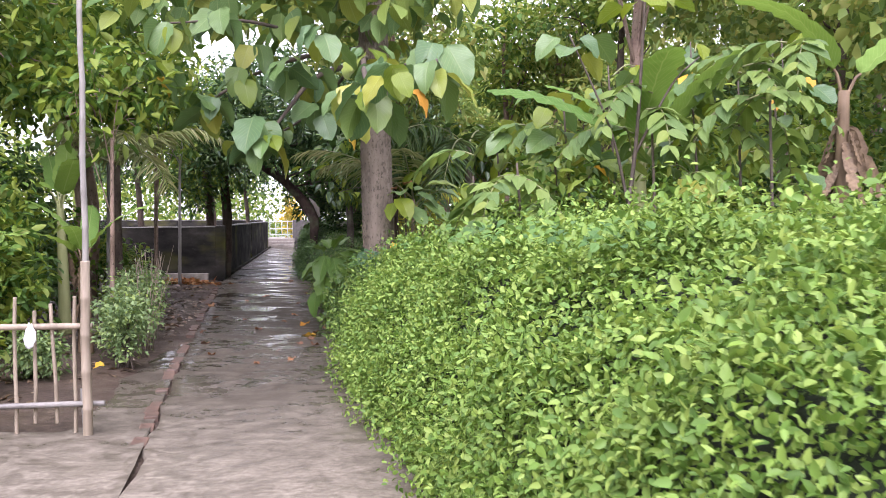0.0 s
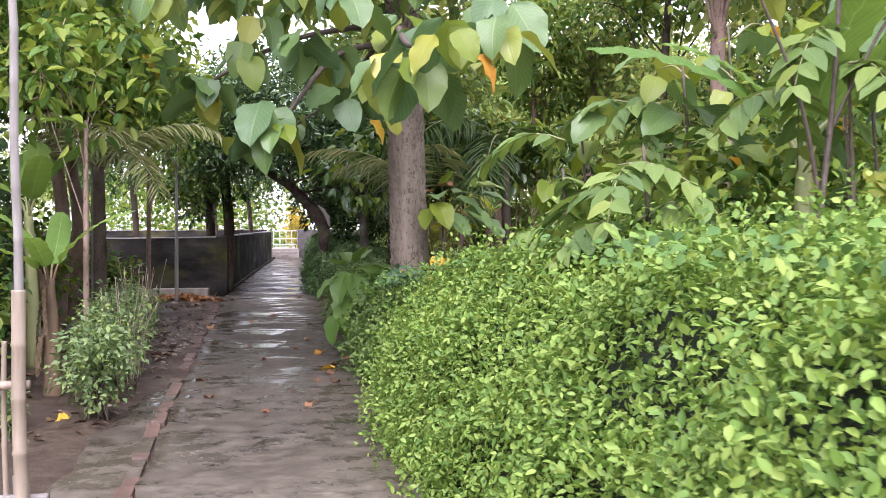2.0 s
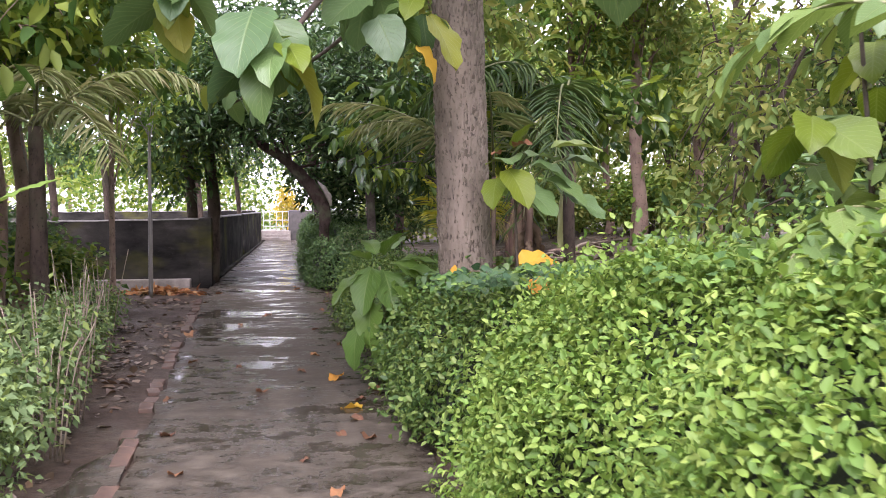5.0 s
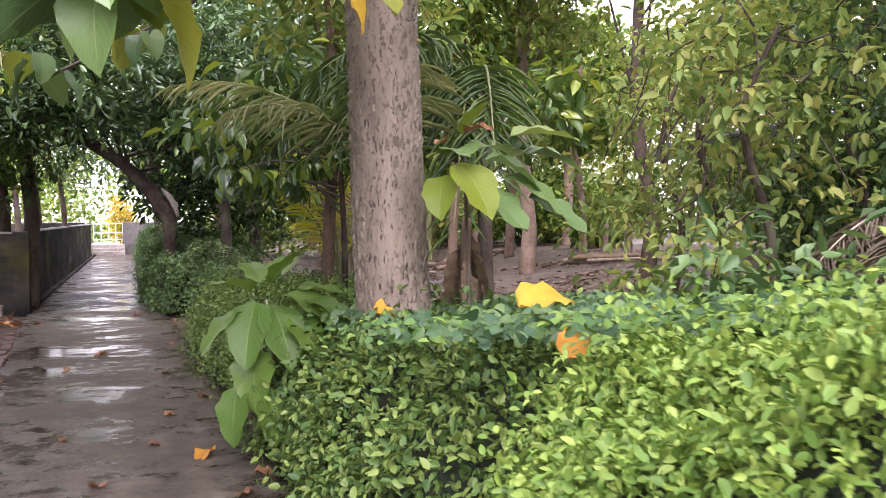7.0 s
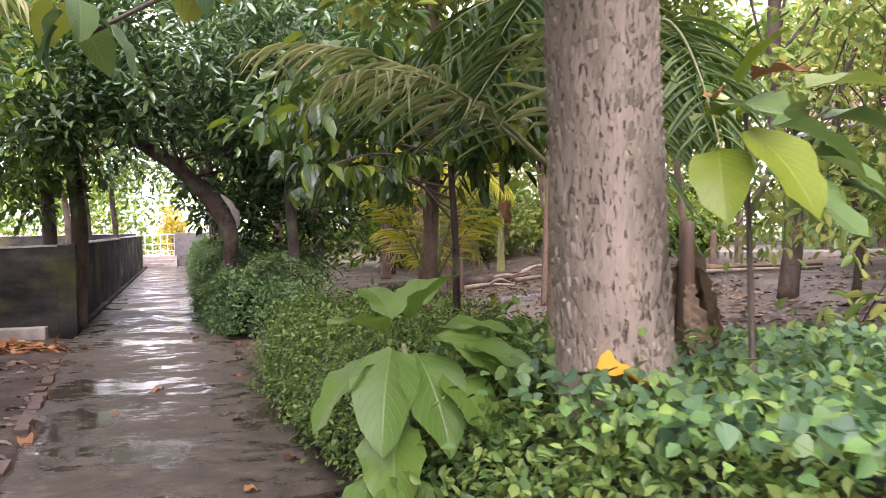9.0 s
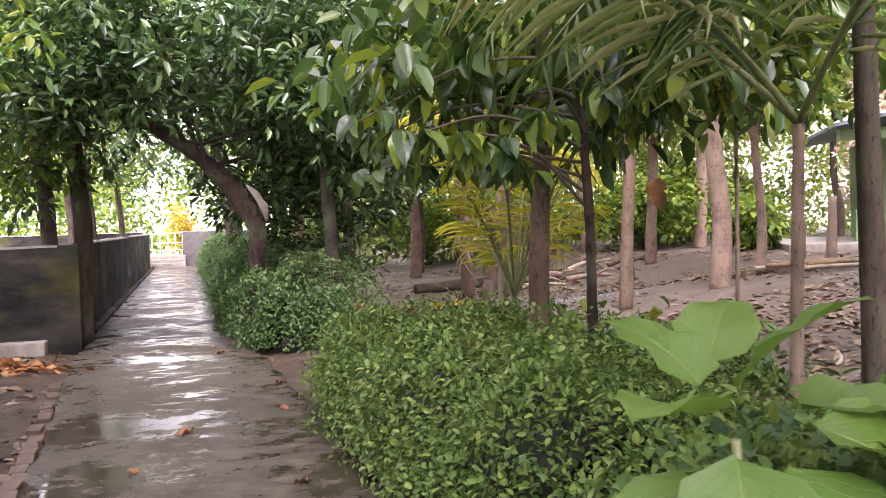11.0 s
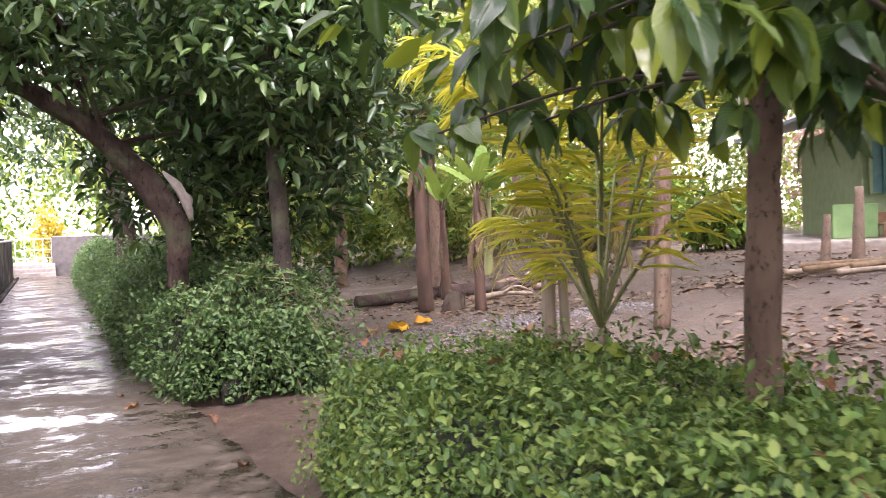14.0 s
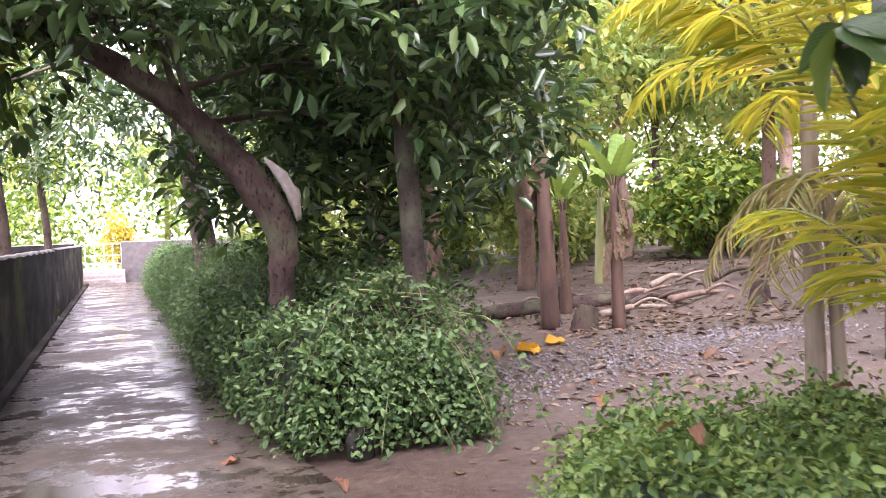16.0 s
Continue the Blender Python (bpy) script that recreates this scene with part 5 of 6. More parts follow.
creeper = thing("creeper", "creeper with heart-shaped leaves sprawling over the hedge", "creeper", at=(2.4, 6.0, 0))
cr = np.random.default_rng(8)
cx, cy = cr.uniform(1.35, 5.5, 9000), cr.uniform(2.2, 12.6, 9000)
hill = np.interp(cy, [0, 3, 6, 7.5, 9.5, 10.5, 12.5], [1.34, 1.4, 1.36, 1.2, 1.04, 0.9, 0.82])
patch = np.sin(cx * 2.2 + cy * 0.9) * np.sin(cy * 1.1 - cx) + 0.55 * np.sin(cx * 5 + 2) * np.sin(cy * 4.1)
mound = 0.42 * np.exp(-((cx - 3.6) / 1.1) ** 2 - ((cy - 7.4) / 1.8) ** 2)
keep = (patch > 0.35) | (mound > 0.12) | ((cy > 8.6) & (cx < 3.8) & (patch > -0.5))
cp = np.stack([cx, cy, hill + 0.02 + mound * cr.uniform(0.3, 1.0, 9000) + cr.uniform(-0.03, 0.07, 9000)], 1)[keep]
m = len(cp)
branch(creeper, [(2.2, 3.0, 1.32), (2.5, 5.5, 1.4), (2.3, 8.2, 1.1), (2.4, 11.0, 0.85)], 0.008, 0.004, GREEN_TWIG, "vine")
branch(creeper, [(3.4, 3.4, 1.36), (3.6, 6.6, 1.5), (3.0, 9.0, 1.05)], 0.008, 0.004, GREEN_TWIG, "vine")
part("foliage", leaf_mesh("foliage", cp, unit(cr.normal(0, 1, (m, 3)) * (1, 1, 0.2) + (-0.3, -0.6, -0.25)), unit(cr.normal(0, 0.3, (m, 3)) + (-0.2, -0.35, 0.9)), cr.uniform(0.035, 0.062, m), cr.uniform(0.03, 0.05, m), "oval"), VINE_LEAF, creeper)
ip = np.stack([cr.uniform(1.45, 3.9, 2600), cr.uniform(8.9, 12.4, 2600), np.zeros(2600)], 1)
ip[:, 2] = np.interp(ip[:, 1], [8.9, 9.5, 10.5, 12.5], [1.1, 1.06, 0.93, 0.85]) + cr.uniform(-0.02, 0.09, 2600)
part("ivy", leaf_mesh("ivy", ip, unit(cr.normal(0, 1, (2600, 3)) * (1, 1, 0.2) + (-0.3, -0.6, -0.35)), unit(cr.normal(0, 0.5, (2600, 3)) + (-0.2, -0.45, 0.8)), cr.uniform(0.035, 0.07, 2600), cr.uniform(0.035, 0.065, 2600), "broad"), IVY_LEAF, creeper, "blue-green lobed ivy leaves")

for p, d, s_ in [((1.78, 9.43, 1.15), (0.9, 0.1, 0.4), 1.1), ((1.74, 8.98, 1.02), (0.5, 0.3, 0.45), 0.85), ((1.62, 11.0, 1.0), (0.9, -0.3, 0.1), 0.85), ((2.05, 8.0, 1.2), (-0.4, 0.5, 0.2), 0.4), ((2.75, 10.2, 0.98), (0.9, -0.3, 0.4), 0.9)]:
    ob = put_leaf(None, YELLOW_SET[0], p, d, 30, s_, "fallen_leaf")
    tagged(ob, "curled orange-yellow leaf caught on the hedge", "leaf", "leaves fallen on the hedge")


for k, (x, y, h) in enumerate([(2.45, 15.35, 1.02), (2.75, 16.3, 0.95), (3.0, 17.1, 0.9), (2.6, 14.6, 1.0), (3.15, 15.6, 0.98), (3.3, 16.7, 0.85), (2.3, 16.9, 0.92), (3.0, 14.3, 1.05)]):
    weed = thing("weed", "broad-leaved weed growing through the trimmed hedge", "plant", "weeds in the hedge", at=(x, y, 0))
    h = h - 0.13
    branch(weed, [(x, y, 0), (x + 0.02, y, h * 0.5), (x, y, h)], 0.008, 0.004, GREEN_TWIG, "stem")
    for q in range(3):
        leaf_cluster(weed, (x, y, h - 0.1 * q), 4, [BROAD_LEAF, LIME_SET[0], TEAK_SET[1]], 900 + 7 * k + q, 0.06, 0.35, 0.36)


# ---- shrubs, screens of foliage ----
def bush(name, label, at, radii, centres, per, spread, length, width, leaf, seed, stems=6, kind="ovate", group="", category="shrub"):
    x, y, z = at
    t = thing(name, label, category, group, at=at)
    r = np.random.default_rng(seed)
    blobs = [((x, y, z + radii[2]), radii)] + [((x + r.uniform(-0.6, 0.6) * radii[0], y + r.uniform(-0.6, 0.6) * radii[1], z + radii[2] * r.uniform(0.7, 1.5)), tuple(q * 0.55 for q in radii)) for _ in range(4)]
    cs = in_blobs(blobs, centres, seed, 0.3)
    cs[:, 2] = np.maximum(cs[:, 2], z + 0.08)
    tagged(part("twigwork", tubes_mesh("twigwork", [tube(bend([(x + r.normal(0, 0.05), y + r.normal(0, 0.05), z - 0.03), (x + (c[0] - x) * 0.35, y + (c[1] - y) * 0.35, z + (c[2] - z) * 0.6), c], 4), [0.012 + 0.006 * radii[2], 0.004], 3) for c in cs[:stems]]), TWIG, t), kind="stuff")
    part("foliage", leaf_mesh("foliage", *clumps(cs, per, spread, length, width, 0.3, seed + 1), kind), leaf, t)
    return t


ROSE = leaf_material("grey_green_shrub_leaf", [(0.1, 0.17, 0.06), (0.16, 0.24, 0.1), (0.22, 0.31, 0.13), (0.24, 0.32, 0.08)], 0.5, 0.35)
for k, (x, y, h, w_) in enumerate([(-0.98, 8.75, 0.42, 0.3), (-1.15, 9.5, 0.46, 0.34), (-1.25, 10.4, 0.48, 0.36), (-1.45, 11.4, 0.42, 0.36), (-1.55, 12.6, 0.42, 0.36), (-1.75, 13.6, 0.36, 0.35), (-1.7, 8.3, 0.2, 0.25), (-1.95, 15.6, 0.35, 0.35)]):
    bush("bed_shrub", "small grey-green flowering shrub in the bed", (x, y, 0), (w_, w_, h), 150, 9, 0.11, 0.06, 0.55, ROSE, 300 + k, 14, group="shrubs along the bed")
for k, (x, y, h) in enumerate([(-1.1, 10.9, 1.15), (-1.3, 12.0, 1.2), (-1.6, 14.2, 1.1), (-1.0, 9.9, 1.1)]):
    g = thing("dry_stalks", "thin dry flower stalks standing in the bed", "plant", "stalks in the bed", at=(x, y, 0))
    r = np.random.default_rng(330 + k)
    for q in np.stack([r.normal(0, 0.15, 9), r.normal(0, 0.15, 9), r.uniform(0.6, 1, 9)], 1):
        part("stalk", tubes_mesh("stalk", [tube(bend([(x + q[0] * 0.3, y + q[1] * 0.3, 0), (x + q[0] * 0.6, y + q[1] * 0.6, h * 0.5), (x + q[0], y + q[1], h * q[2])], 4), [0.006, 0.003], 4)]), BAMBOO, g)

far_right = [(3.7, 8.6, 0.9, 1.15), (4.6, 7.6, 1.2, 1.9), (3.1, 9.6, 0.6, 0.9), (7.0, 5.6, 1.4, 1.9), (6.6, 11.0, 1.4, 1.6), (3.0, 6.4, 0.7, 1.35), (8.4, 14.6, 1.6, 1.3), (7.5, 9.5, 2.2, 1.9), (9.0, 12.5, 2.4, 2.2), (10.5, 16.5, 2.4, 1.7), (12.5, 20.0, 2.6, 1.5), (8.5, 6.5, 2.2, 2.0), (7.2, 4.0, 2.0, 1.8), (12.0, 9.0, 3.0, 3.0), (14.5, 14, 3.2, 2.6), (16, 21, 3.0, 1.6), (11.5, 30.5, 2.0, 1.5), (13.2, 32.0, 2.2, 1.7), (9.0, 33.0, 2.2, 1.5), (12.2, 27.0, 1.0, 0.8), (15.0, 34.0, 2.6, 1.4), (11.0, 36.0, 2.8, 1.5), (7.5, 37, 2.8, 1.6), (4.5, 40, 2.4, 1.7), (6.0, 8.0, 1.3, 1.0), (20, 40, 3.5, 2.0), (26, 34, 3.5, 1.6)]
for k, (x, y, r_, h) in enumerate(far_right):
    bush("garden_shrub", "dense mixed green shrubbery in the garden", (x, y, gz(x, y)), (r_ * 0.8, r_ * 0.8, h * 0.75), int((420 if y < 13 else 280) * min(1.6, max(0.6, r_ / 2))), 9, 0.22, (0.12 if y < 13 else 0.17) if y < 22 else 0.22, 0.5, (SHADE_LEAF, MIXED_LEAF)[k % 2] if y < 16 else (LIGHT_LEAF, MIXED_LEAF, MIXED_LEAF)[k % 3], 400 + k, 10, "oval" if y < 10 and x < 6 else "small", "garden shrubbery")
far_left = [(-2.9, 10.4, 1.0, 1.9), (-3.6, 12.8, 1.2, 2.1), (-5.0, 15.8, 1.6, 2.3), (-5.4, 10.6, 1.6, 2.6), (-2.6, 9.4, 0.8, 1.0), (-3.3, 11.6, 1.1, 1.3), (-3.6, 14.5, 1.2, 1.3), (-4.5, 9.0, 1.4, 1.5), (-3.0, 18.0, 0.9, 0.8), (-4.2, 19.5, 1.2, 1.1), (-6.5, 12, 1.8, 1.9), (-6.5, 17, 1.8, 1.7), (-2.3, 7.6, 0.5, 0.5), (-3.6, 7.6, 0.9, 1.1), (-9, 20, 2.2, 1.8), (-9, 12, 2.5, 2.6)]
for k, (x, y, r_, h) in enumerate(far_left):
    bush("bed_bush", "dense green bush behind the bamboo fence", (x, y, 0), (r_ * 0.8, r_ * 0.8, h * 0.75), int(230 * min(1.6, max(0.7, r_ / 1.4))), 9, 0.2, 0.14, 0.5, (MIXED_LEAF, SHADE_LEAF)[k % 2], 440 + k, 10, "oval" if y < 13 and x > -4 else "small", "bushes in the beds")

# taller trees that close the garden
big_trees = [(-3.1, 15.4, 4.4, 1.7, 0), (21.5, 35.0, 7.0, 3.2, 2), (-4.0, 12.5, 4.6, 2.4, 0), (-6.5, 9.0, 5.0, 2.8, 0), (-3.4, 17.5, 4.8, 2.2, 1), (-7.5, 15.5, 5.2, 3.0, 1), (8.2, 7.0, 4.6, 2.4, 2), (8.8, 11.5, 5.4, 3.0, 2), (14, 18, 6.5, 3.4, 2), (21.5, 30.5, 7.5, 3.6, 2), (10.5, 15.0, 5.6, 3.0, 2), (7.6, 17.6, 6.8, 2.2, 1), (5.2, 10.4, 5.6, 1.5, 1), (2.9, 26.3, 5.6, 2.2, 3), (2.4, 29.5, 4.8, 2.0, 3), (6.2, 33.5, 6.0, 3.0, 2), (11, 33, 6.2, 3.2, 2), (15.5, 38, 7.0, 3.6, 2), (22, 46, 8.0, 4.5, 2), (10, 46, 7.5, 4.0, 2), (12.5, 6.0, 6.0, 3.4, 2), (-9, 5.5, 5.0, 3.0, 0), (28, 24, 8, 4.5, 2), (24, 14, 8, 4.5, 2), (-12, 24, 5.5, 2.6, 1)]
for k, (x, y, z_, r_, m_) in enumerate(big_trees):
    z0 = gz(x, y)
    rad = 0.07 + 0.02 * r_
    tree("broadleaf_tree", "leafy broad-crowned tree closing the garden", [(x, y, z0 - 0.05), (x + 0.1, y, 1.6), (x - 0.1, y + 0.1, 3.2), (x, y, z_)], [rad * 1.2, rad, rad * 0.85, rad * 0.5],
         [((x, y, z_), (r_, r_, r_ * 0.62)), ((x + 0.4 * r_, y - 0.3 * r_, z_ - 0.32 * r_), (0.7 * r_, 0.7 * r_, 0.4 * r_)), ((x - 0.5 * r_, y, z_ - 0.25 * r_), (0.6 * r_, 0.6 * r_, 0.4 * r_)), ((x, y, z_ + 0.5 * r_), (0.7 * r_, 0.7 * r_, 0.4 * r_))],
         int(230 * r_), 10, 0.3, 0.19 if y < 20 else 0.26, 0.52, (MIXED_LEAF, MIXED_LEAF, LIGHT_LEAF, MANGO_LEAF)[m_], (SMOOTH_BARK, DARK_BARK)[k % 2], 500 + k, "oval" if y < 13 and abs(x) < 8 else "small", group="trees round the garden", limbs=7)

# slender understorey between the hedge and the house
for k, (x, y, h) in enumerate([(5.6, 13.4, 3.3), (6.6, 12.6, 3.0), (7.6, 14.6, 3.6), (6.4, 15.2, 3.0), (8.4, 13.0, 3.4), (9.4, 16.4, 3.6), (5.0, 12.0, 2.6), (7.4, 11.6, 3.0)]):
    z0 = gz(x, y)
    tree("understorey_tree", "thin dark-stemmed small tree with sparse light foliage", [(x, y, z0 - 0.05), (x + 0.15, y, z0 + 1.0), (x - 0.05, y + 0.1, z0 + 2.0), (x + 0.2, y, h + 0.4)], [0.05, 0.04, 0.032, 0.02],
         [((x, y, h), (0.9, 0.9, 0.7)), ((x + 0.5, y - 0.3, h - 0.9), (0.7, 0.7, 0.5)), ((x - 0.5, y + 0.2, h - 1.5), (0.7, 0.7, 0.5))], 150, 8, 0.22, 0.13, 0.5, (LIGHT_LEAF, SHADE_LEAF, MIXED_LEAF)[k % 3], DARK_BARK, 860 + k, "oval", group="small trees in the garden", limbs=7)

# ---- woodland beyond the plot ----
def woodland(name, label, x0, x1, y0, y1, z1, count, leaf, seed, size=0.3):
    r = np.random.default_rng(seed)
    c = np.stack([r.uniform(x0, x1, count), r.uniform(y0, y1, count), z1 * r.uniform(0.02, 1, count) ** 0.8], 1)
    c[:, 2] *= 0.75 + 0.25 * np.sin(c[:, 0] * 0.9 + seed) * np.cos(c[:, 1] * 0.7)
    ob = part(name, leaf_mesh(name, *clumps(c, 9, 0.55, size, 0.55, 0.3, seed + 1), "small"), leaf, None)
    return tagged(ob, label, "woodland", kind="stuff")


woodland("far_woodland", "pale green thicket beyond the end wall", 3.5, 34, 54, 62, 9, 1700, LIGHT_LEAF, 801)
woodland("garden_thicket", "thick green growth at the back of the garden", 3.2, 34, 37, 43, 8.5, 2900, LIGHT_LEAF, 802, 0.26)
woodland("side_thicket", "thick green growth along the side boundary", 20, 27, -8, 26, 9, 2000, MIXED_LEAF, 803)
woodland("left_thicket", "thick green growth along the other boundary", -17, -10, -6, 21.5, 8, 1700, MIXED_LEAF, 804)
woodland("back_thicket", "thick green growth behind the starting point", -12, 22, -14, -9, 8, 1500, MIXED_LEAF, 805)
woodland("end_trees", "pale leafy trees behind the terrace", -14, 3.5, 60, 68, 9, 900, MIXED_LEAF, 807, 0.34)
# Haze over the far trees is painted by the paler leaf colour.
woodland("field_edge", "trees across the field in haze-pale leaf colour", -50, -3, 66, 84, 8, 800, LIGHT_LEAF, 806, 0.5)

# ---- far trees beyond the walls ----
for k in range(16):
    r = np.random.default_rng(700 + k)
    x, y = (r.uniform(-40, -8), r.uniform(62, 95)) if k % 2 else (r.uniform(2, 30), r.uniform(58, 80))
    z_ = r.uniform(4, 7)
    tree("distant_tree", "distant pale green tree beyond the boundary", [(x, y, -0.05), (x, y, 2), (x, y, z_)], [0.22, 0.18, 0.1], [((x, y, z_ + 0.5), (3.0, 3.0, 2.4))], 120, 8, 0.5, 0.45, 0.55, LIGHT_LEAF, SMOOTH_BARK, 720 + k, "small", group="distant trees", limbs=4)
bush("croton_bush", "bright yellow croton bush above the steps", (-0.1, 54.2, 0.48), (0.75, 0.7, 1.25), 150, 9, 0.25, 0.22, 0.4, CROTON, 760, 10, "lance")

# ---- green house at the back of the garden ----
HOUSE_GREEN = plain_material("pale_green_paint", (0.18, 0.25, 0.13), (0.29, 0.37, 0.22), 0.6, 5.0)
TEAL = plain_material("teal_shutter_paint", (0.06, 0.17, 0.18), (0.12, 0.27, 0.28), 0.45, 8.0)
ROOF = plain_material("dark_blue_grey_roofing", (0.07, 0.085, 0.11), (0.16, 0.18, 0.22), 0.5, 8.0)
house = thing("house", "pale green single-storey house with a pillared porch", "house")
part("plinth", boxed((-2.65, -0.35, -0.9), (9, 6, 0), 0.03), STEP, house, "grey concrete porch floor")
part("wall", boxed((-0.25, 1.6, 0.004), (9, 5.5, 2.35), 0.01), HOUSE_GREEN, house)
for x in (0.0, 2.9, 5.8):
    part("pillar", boxed((x - 0.17, -0.17, 0.004), (x + 0.17, 0.17, 2.12), 0.02), HOUSE_GREEN, house)
part("beam", boxed((-1.6, -0.16, 2.124), (9, 0.16, 2.36), 0.02), HOUSE_GREEN, house)
bm = bmesh.new()
rv = [bm.verts.new(p) for p in [(-1.75, -0.55, 2.37), (4.0, -0.55, 3.35), (4.0, 6.0, 3.35), (-1.75, 6.0, 2.37), (-1.75, -0.55, 2.44), (4.0, -0.55, 3.42), (4.0, 6.0, 3.42), (-1.75, 6.0, 2.44)]]
for q in ((0, 1, 2, 3), (7, 6, 5, 4), (0, 4, 5, 1), (1, 5, 6, 2), (2, 6, 7, 3), (3, 7, 4, 0)):
    bm.faces.new([rv[i] for i in q])
bmesh.ops.recalc_face_normals(bm, faces=bm.faces)
roof = part("roof", bm, ROOF, house, "dark blue-grey sloping roof")
for k in range(28):
    x = -1.7 + 0.2 * k
    part("roof_ridge", tubes_mesh("roof_ridge", [tube([(x, -0.58, 2.45 + 0.1704 * (x + 1.75)), (x, 2.7, 2.45 + 0.1704 * (x + 1.75)), (x, 6.0, 2.45 + 0.1704 * (x + 1.75))], [0.028, 0.028], 6)]), RAIL, roof, "pale corrugation" if k == 0 else "")
for x in (-0.1, 3.2):
    win = part("window", boxed((x, 1.53, 0.9), (x + 0.54, 1.6, 1.95), 0.01), TEAL, house, "teal shuttered window")
    for q in range(3):
        part("frame_bar", boxed((x - 0.03 + q * 0.27, 1.48, 0.87), (x + 0.03 + q * 0.27, 1.54, 1.98)), HOUSE_GREEN if q != 1 else TEAL, win)
part("low_wall", boxed((-1.12, 0.75, 0.004), (-0.26, 0.88, 0.68), 0.02), plain_material("deep_green_paint", (0.1, 0.2, 0.07), (0.18, 0.3, 0.12), 0.6, 5.0), house, "deep green low porch wall")
part("door", boxed((1.15, 1.52, 0.01), (2.0, 1.6, 2.05), 0.01), plain_material("brown_door", (0.08, 0.05, 0.035), (0.2, 0.13, 0.09), 0.5, 8.0), house, "brown wooden door")
chair = thing("porch_chair", "small brown wooden chair on the porch", "chair")
CHAIRWOOD = plain_material("brown_wood", (0.12, 0.06, 0.035), (0.26, 0.14, 0.08), 0.5, 12.0)
part("seat", boxed((-0.22, 0.6, 0.24), (0.14, 0.95, 0.28), 0.01), CHAIRWOOD, chair)
part("backrest", boxed((-0.22, 0.92, 0.3), (0.14, 0.95, 0.5), 0.01), CHAIRWOOD, chair)
for x, y in ((-0.2, 0.62), (0.12, 0.62), (-0.2, 0.93), (0.12, 0.93)):
    part("leg", boxed((x - 0.018, y - 0.018, 0.004), (x + 0.018, y + 0.018, 0.24)), CHAIRWOOD, chair)
for ob in (house, chair):
    ob.matrix_world = pose(14.52, 24.55, 0.88, rz=-30)

# pale pink flowering crown above the porch roof
bush("flowering_tree", "tree with pale pink blossom beside the house roof", (18.8, 29.9, 0.8), (1.5, 1.5, 2.7), 240, 9, 0.3, 0.2, 0.6, leaf_material("pale_pink_blossom", [(0.62, 0.42, 0.4), (0.7, 0.52, 0.48), (0.5, 0.36, 0.34), (0.3, 0.34, 0.14)], 0.6, 0.4), 880, 12, "small", category="tree")

# ---- bamboo fence and pole ----
fence = thing("bamboo_fence", "weathered bamboo fence at the edge of the bed", "fence", at=(-1.3, 5.9, 0))


def bamboo(a, b, r0, r1, name, parent, material=BAMBOO, label="", nodes=True):
    a, b = np.array(a, float), np.array(b, float)
    n = max(3, int(np.linalg.norm(b - a) / 0.24))
    pts, rad = [], []
    for i in range(n + 1):
        q = i / n
        base = r0 + (r1 - r0) * q
        for off, k in ((-0.012, 1.0), (0.0, 1.14 if nodes and 0 < i < n else 1.0), (0.012, 1.0)):
            s = min(1, max(0, q + off / np.linalg.norm(b - a)))
            pts.append(a + (b - a) * s + np.array([0, 0, 0]) + (0.006 * math.sin(i * 1.7), 0.006 * math.cos(i * 2.3), 0))
            rad.append(base * k)
    keep = [0] + [i for i in range(1, len(pts)) if np.linalg.norm(pts[i] - pts[i - 1]) > 1e-4]
    return part(name, tubes_mesh(name, [tube(np.array(pts)[keep], np.array(rad)[keep], 10, 0.02, 1)]), material, parent, label)


bamboo((-0.655, 5.87, -0.08), (-0.66, 5.85, 1.2), 0.034, 0.032, "post", fence, BAMBOO, "thick pale bamboo post")
bamboo((-4.2, 5.86, 0.76), (-0.62, 5.9, 0.745), 0.024, 0.022, "rail", fence)
bamboo((-4.2, 5.86, 0.19), (-0.55, 5.92, 0.2), 0.022, 0.02, "rail", fence, OLD_BAMBOO)
pr = np.random.default_rng(4)
for k in range(24):
    x = -0.75 - 0.133 * k
    bamboo((x + pr.normal(0, 0.01), 5.95, 0.06 if k % 3 else -0.05), (x + pr.normal(0, 0.015), 5.95, 0.9 + pr.normal(0, 0.03)), 0.014, 0.013, "slat", fence, BAMBOO)
bamboo((-0.69, 5.95, -0.05), (-0.7, 5.95, 0.3), 0.02, 0.02, "stake", fence, OLD_BAMBOO)
pole = thing("bamboo_pole", "tall thin grey bamboo pole tied to the fence post", "pole", at=(-0.66, 5.85, 1.2))
bamboo((-0.655, 5.852, 1.19), (-0.675, 5.85, 3.4), 0.022, 0.018, "pole", pole, OLD_BAMBOO)
RAG = plain_material("white_plastic", (0.62, 0.62, 0.62), (0.82, 0.82, 0.82), 0.35, 20.0, 0.004)
bm = bmesh.new()
bmesh.ops.create_icosphere(bm, subdivisions=3, radius=1)
for v in bm.verts:
    n_ = 1 + 0.3 * noise.noise(v.co * 2.2) + 0.12 * noise.noise(v.co * 6)
    v.co = Vector((-1.02 + v.co.x * 0.037 * n_ * (1 - 0.35 * v.co.z), 5.855 + v.co.y * 0.018 * n_, 0.69 + v.co.z * 0.085 * n_))
for f in bm.faces:
    f.smooth = True
rag = part("plastic_bag", bm, RAG, None)
tagged(rag, "crumpled white plastic bag tied on the fence rail", "bag")
pot = put_leaf(None, YELLOW_SET[1], (-1.2, 8.42, 0.05), (0.6, -0.5, 0.35), 40, 0.6, "fallen_leaf")
tagged(pot, "large curled orange leaf on the soil", "leaf", "fallen leaves on the soil")

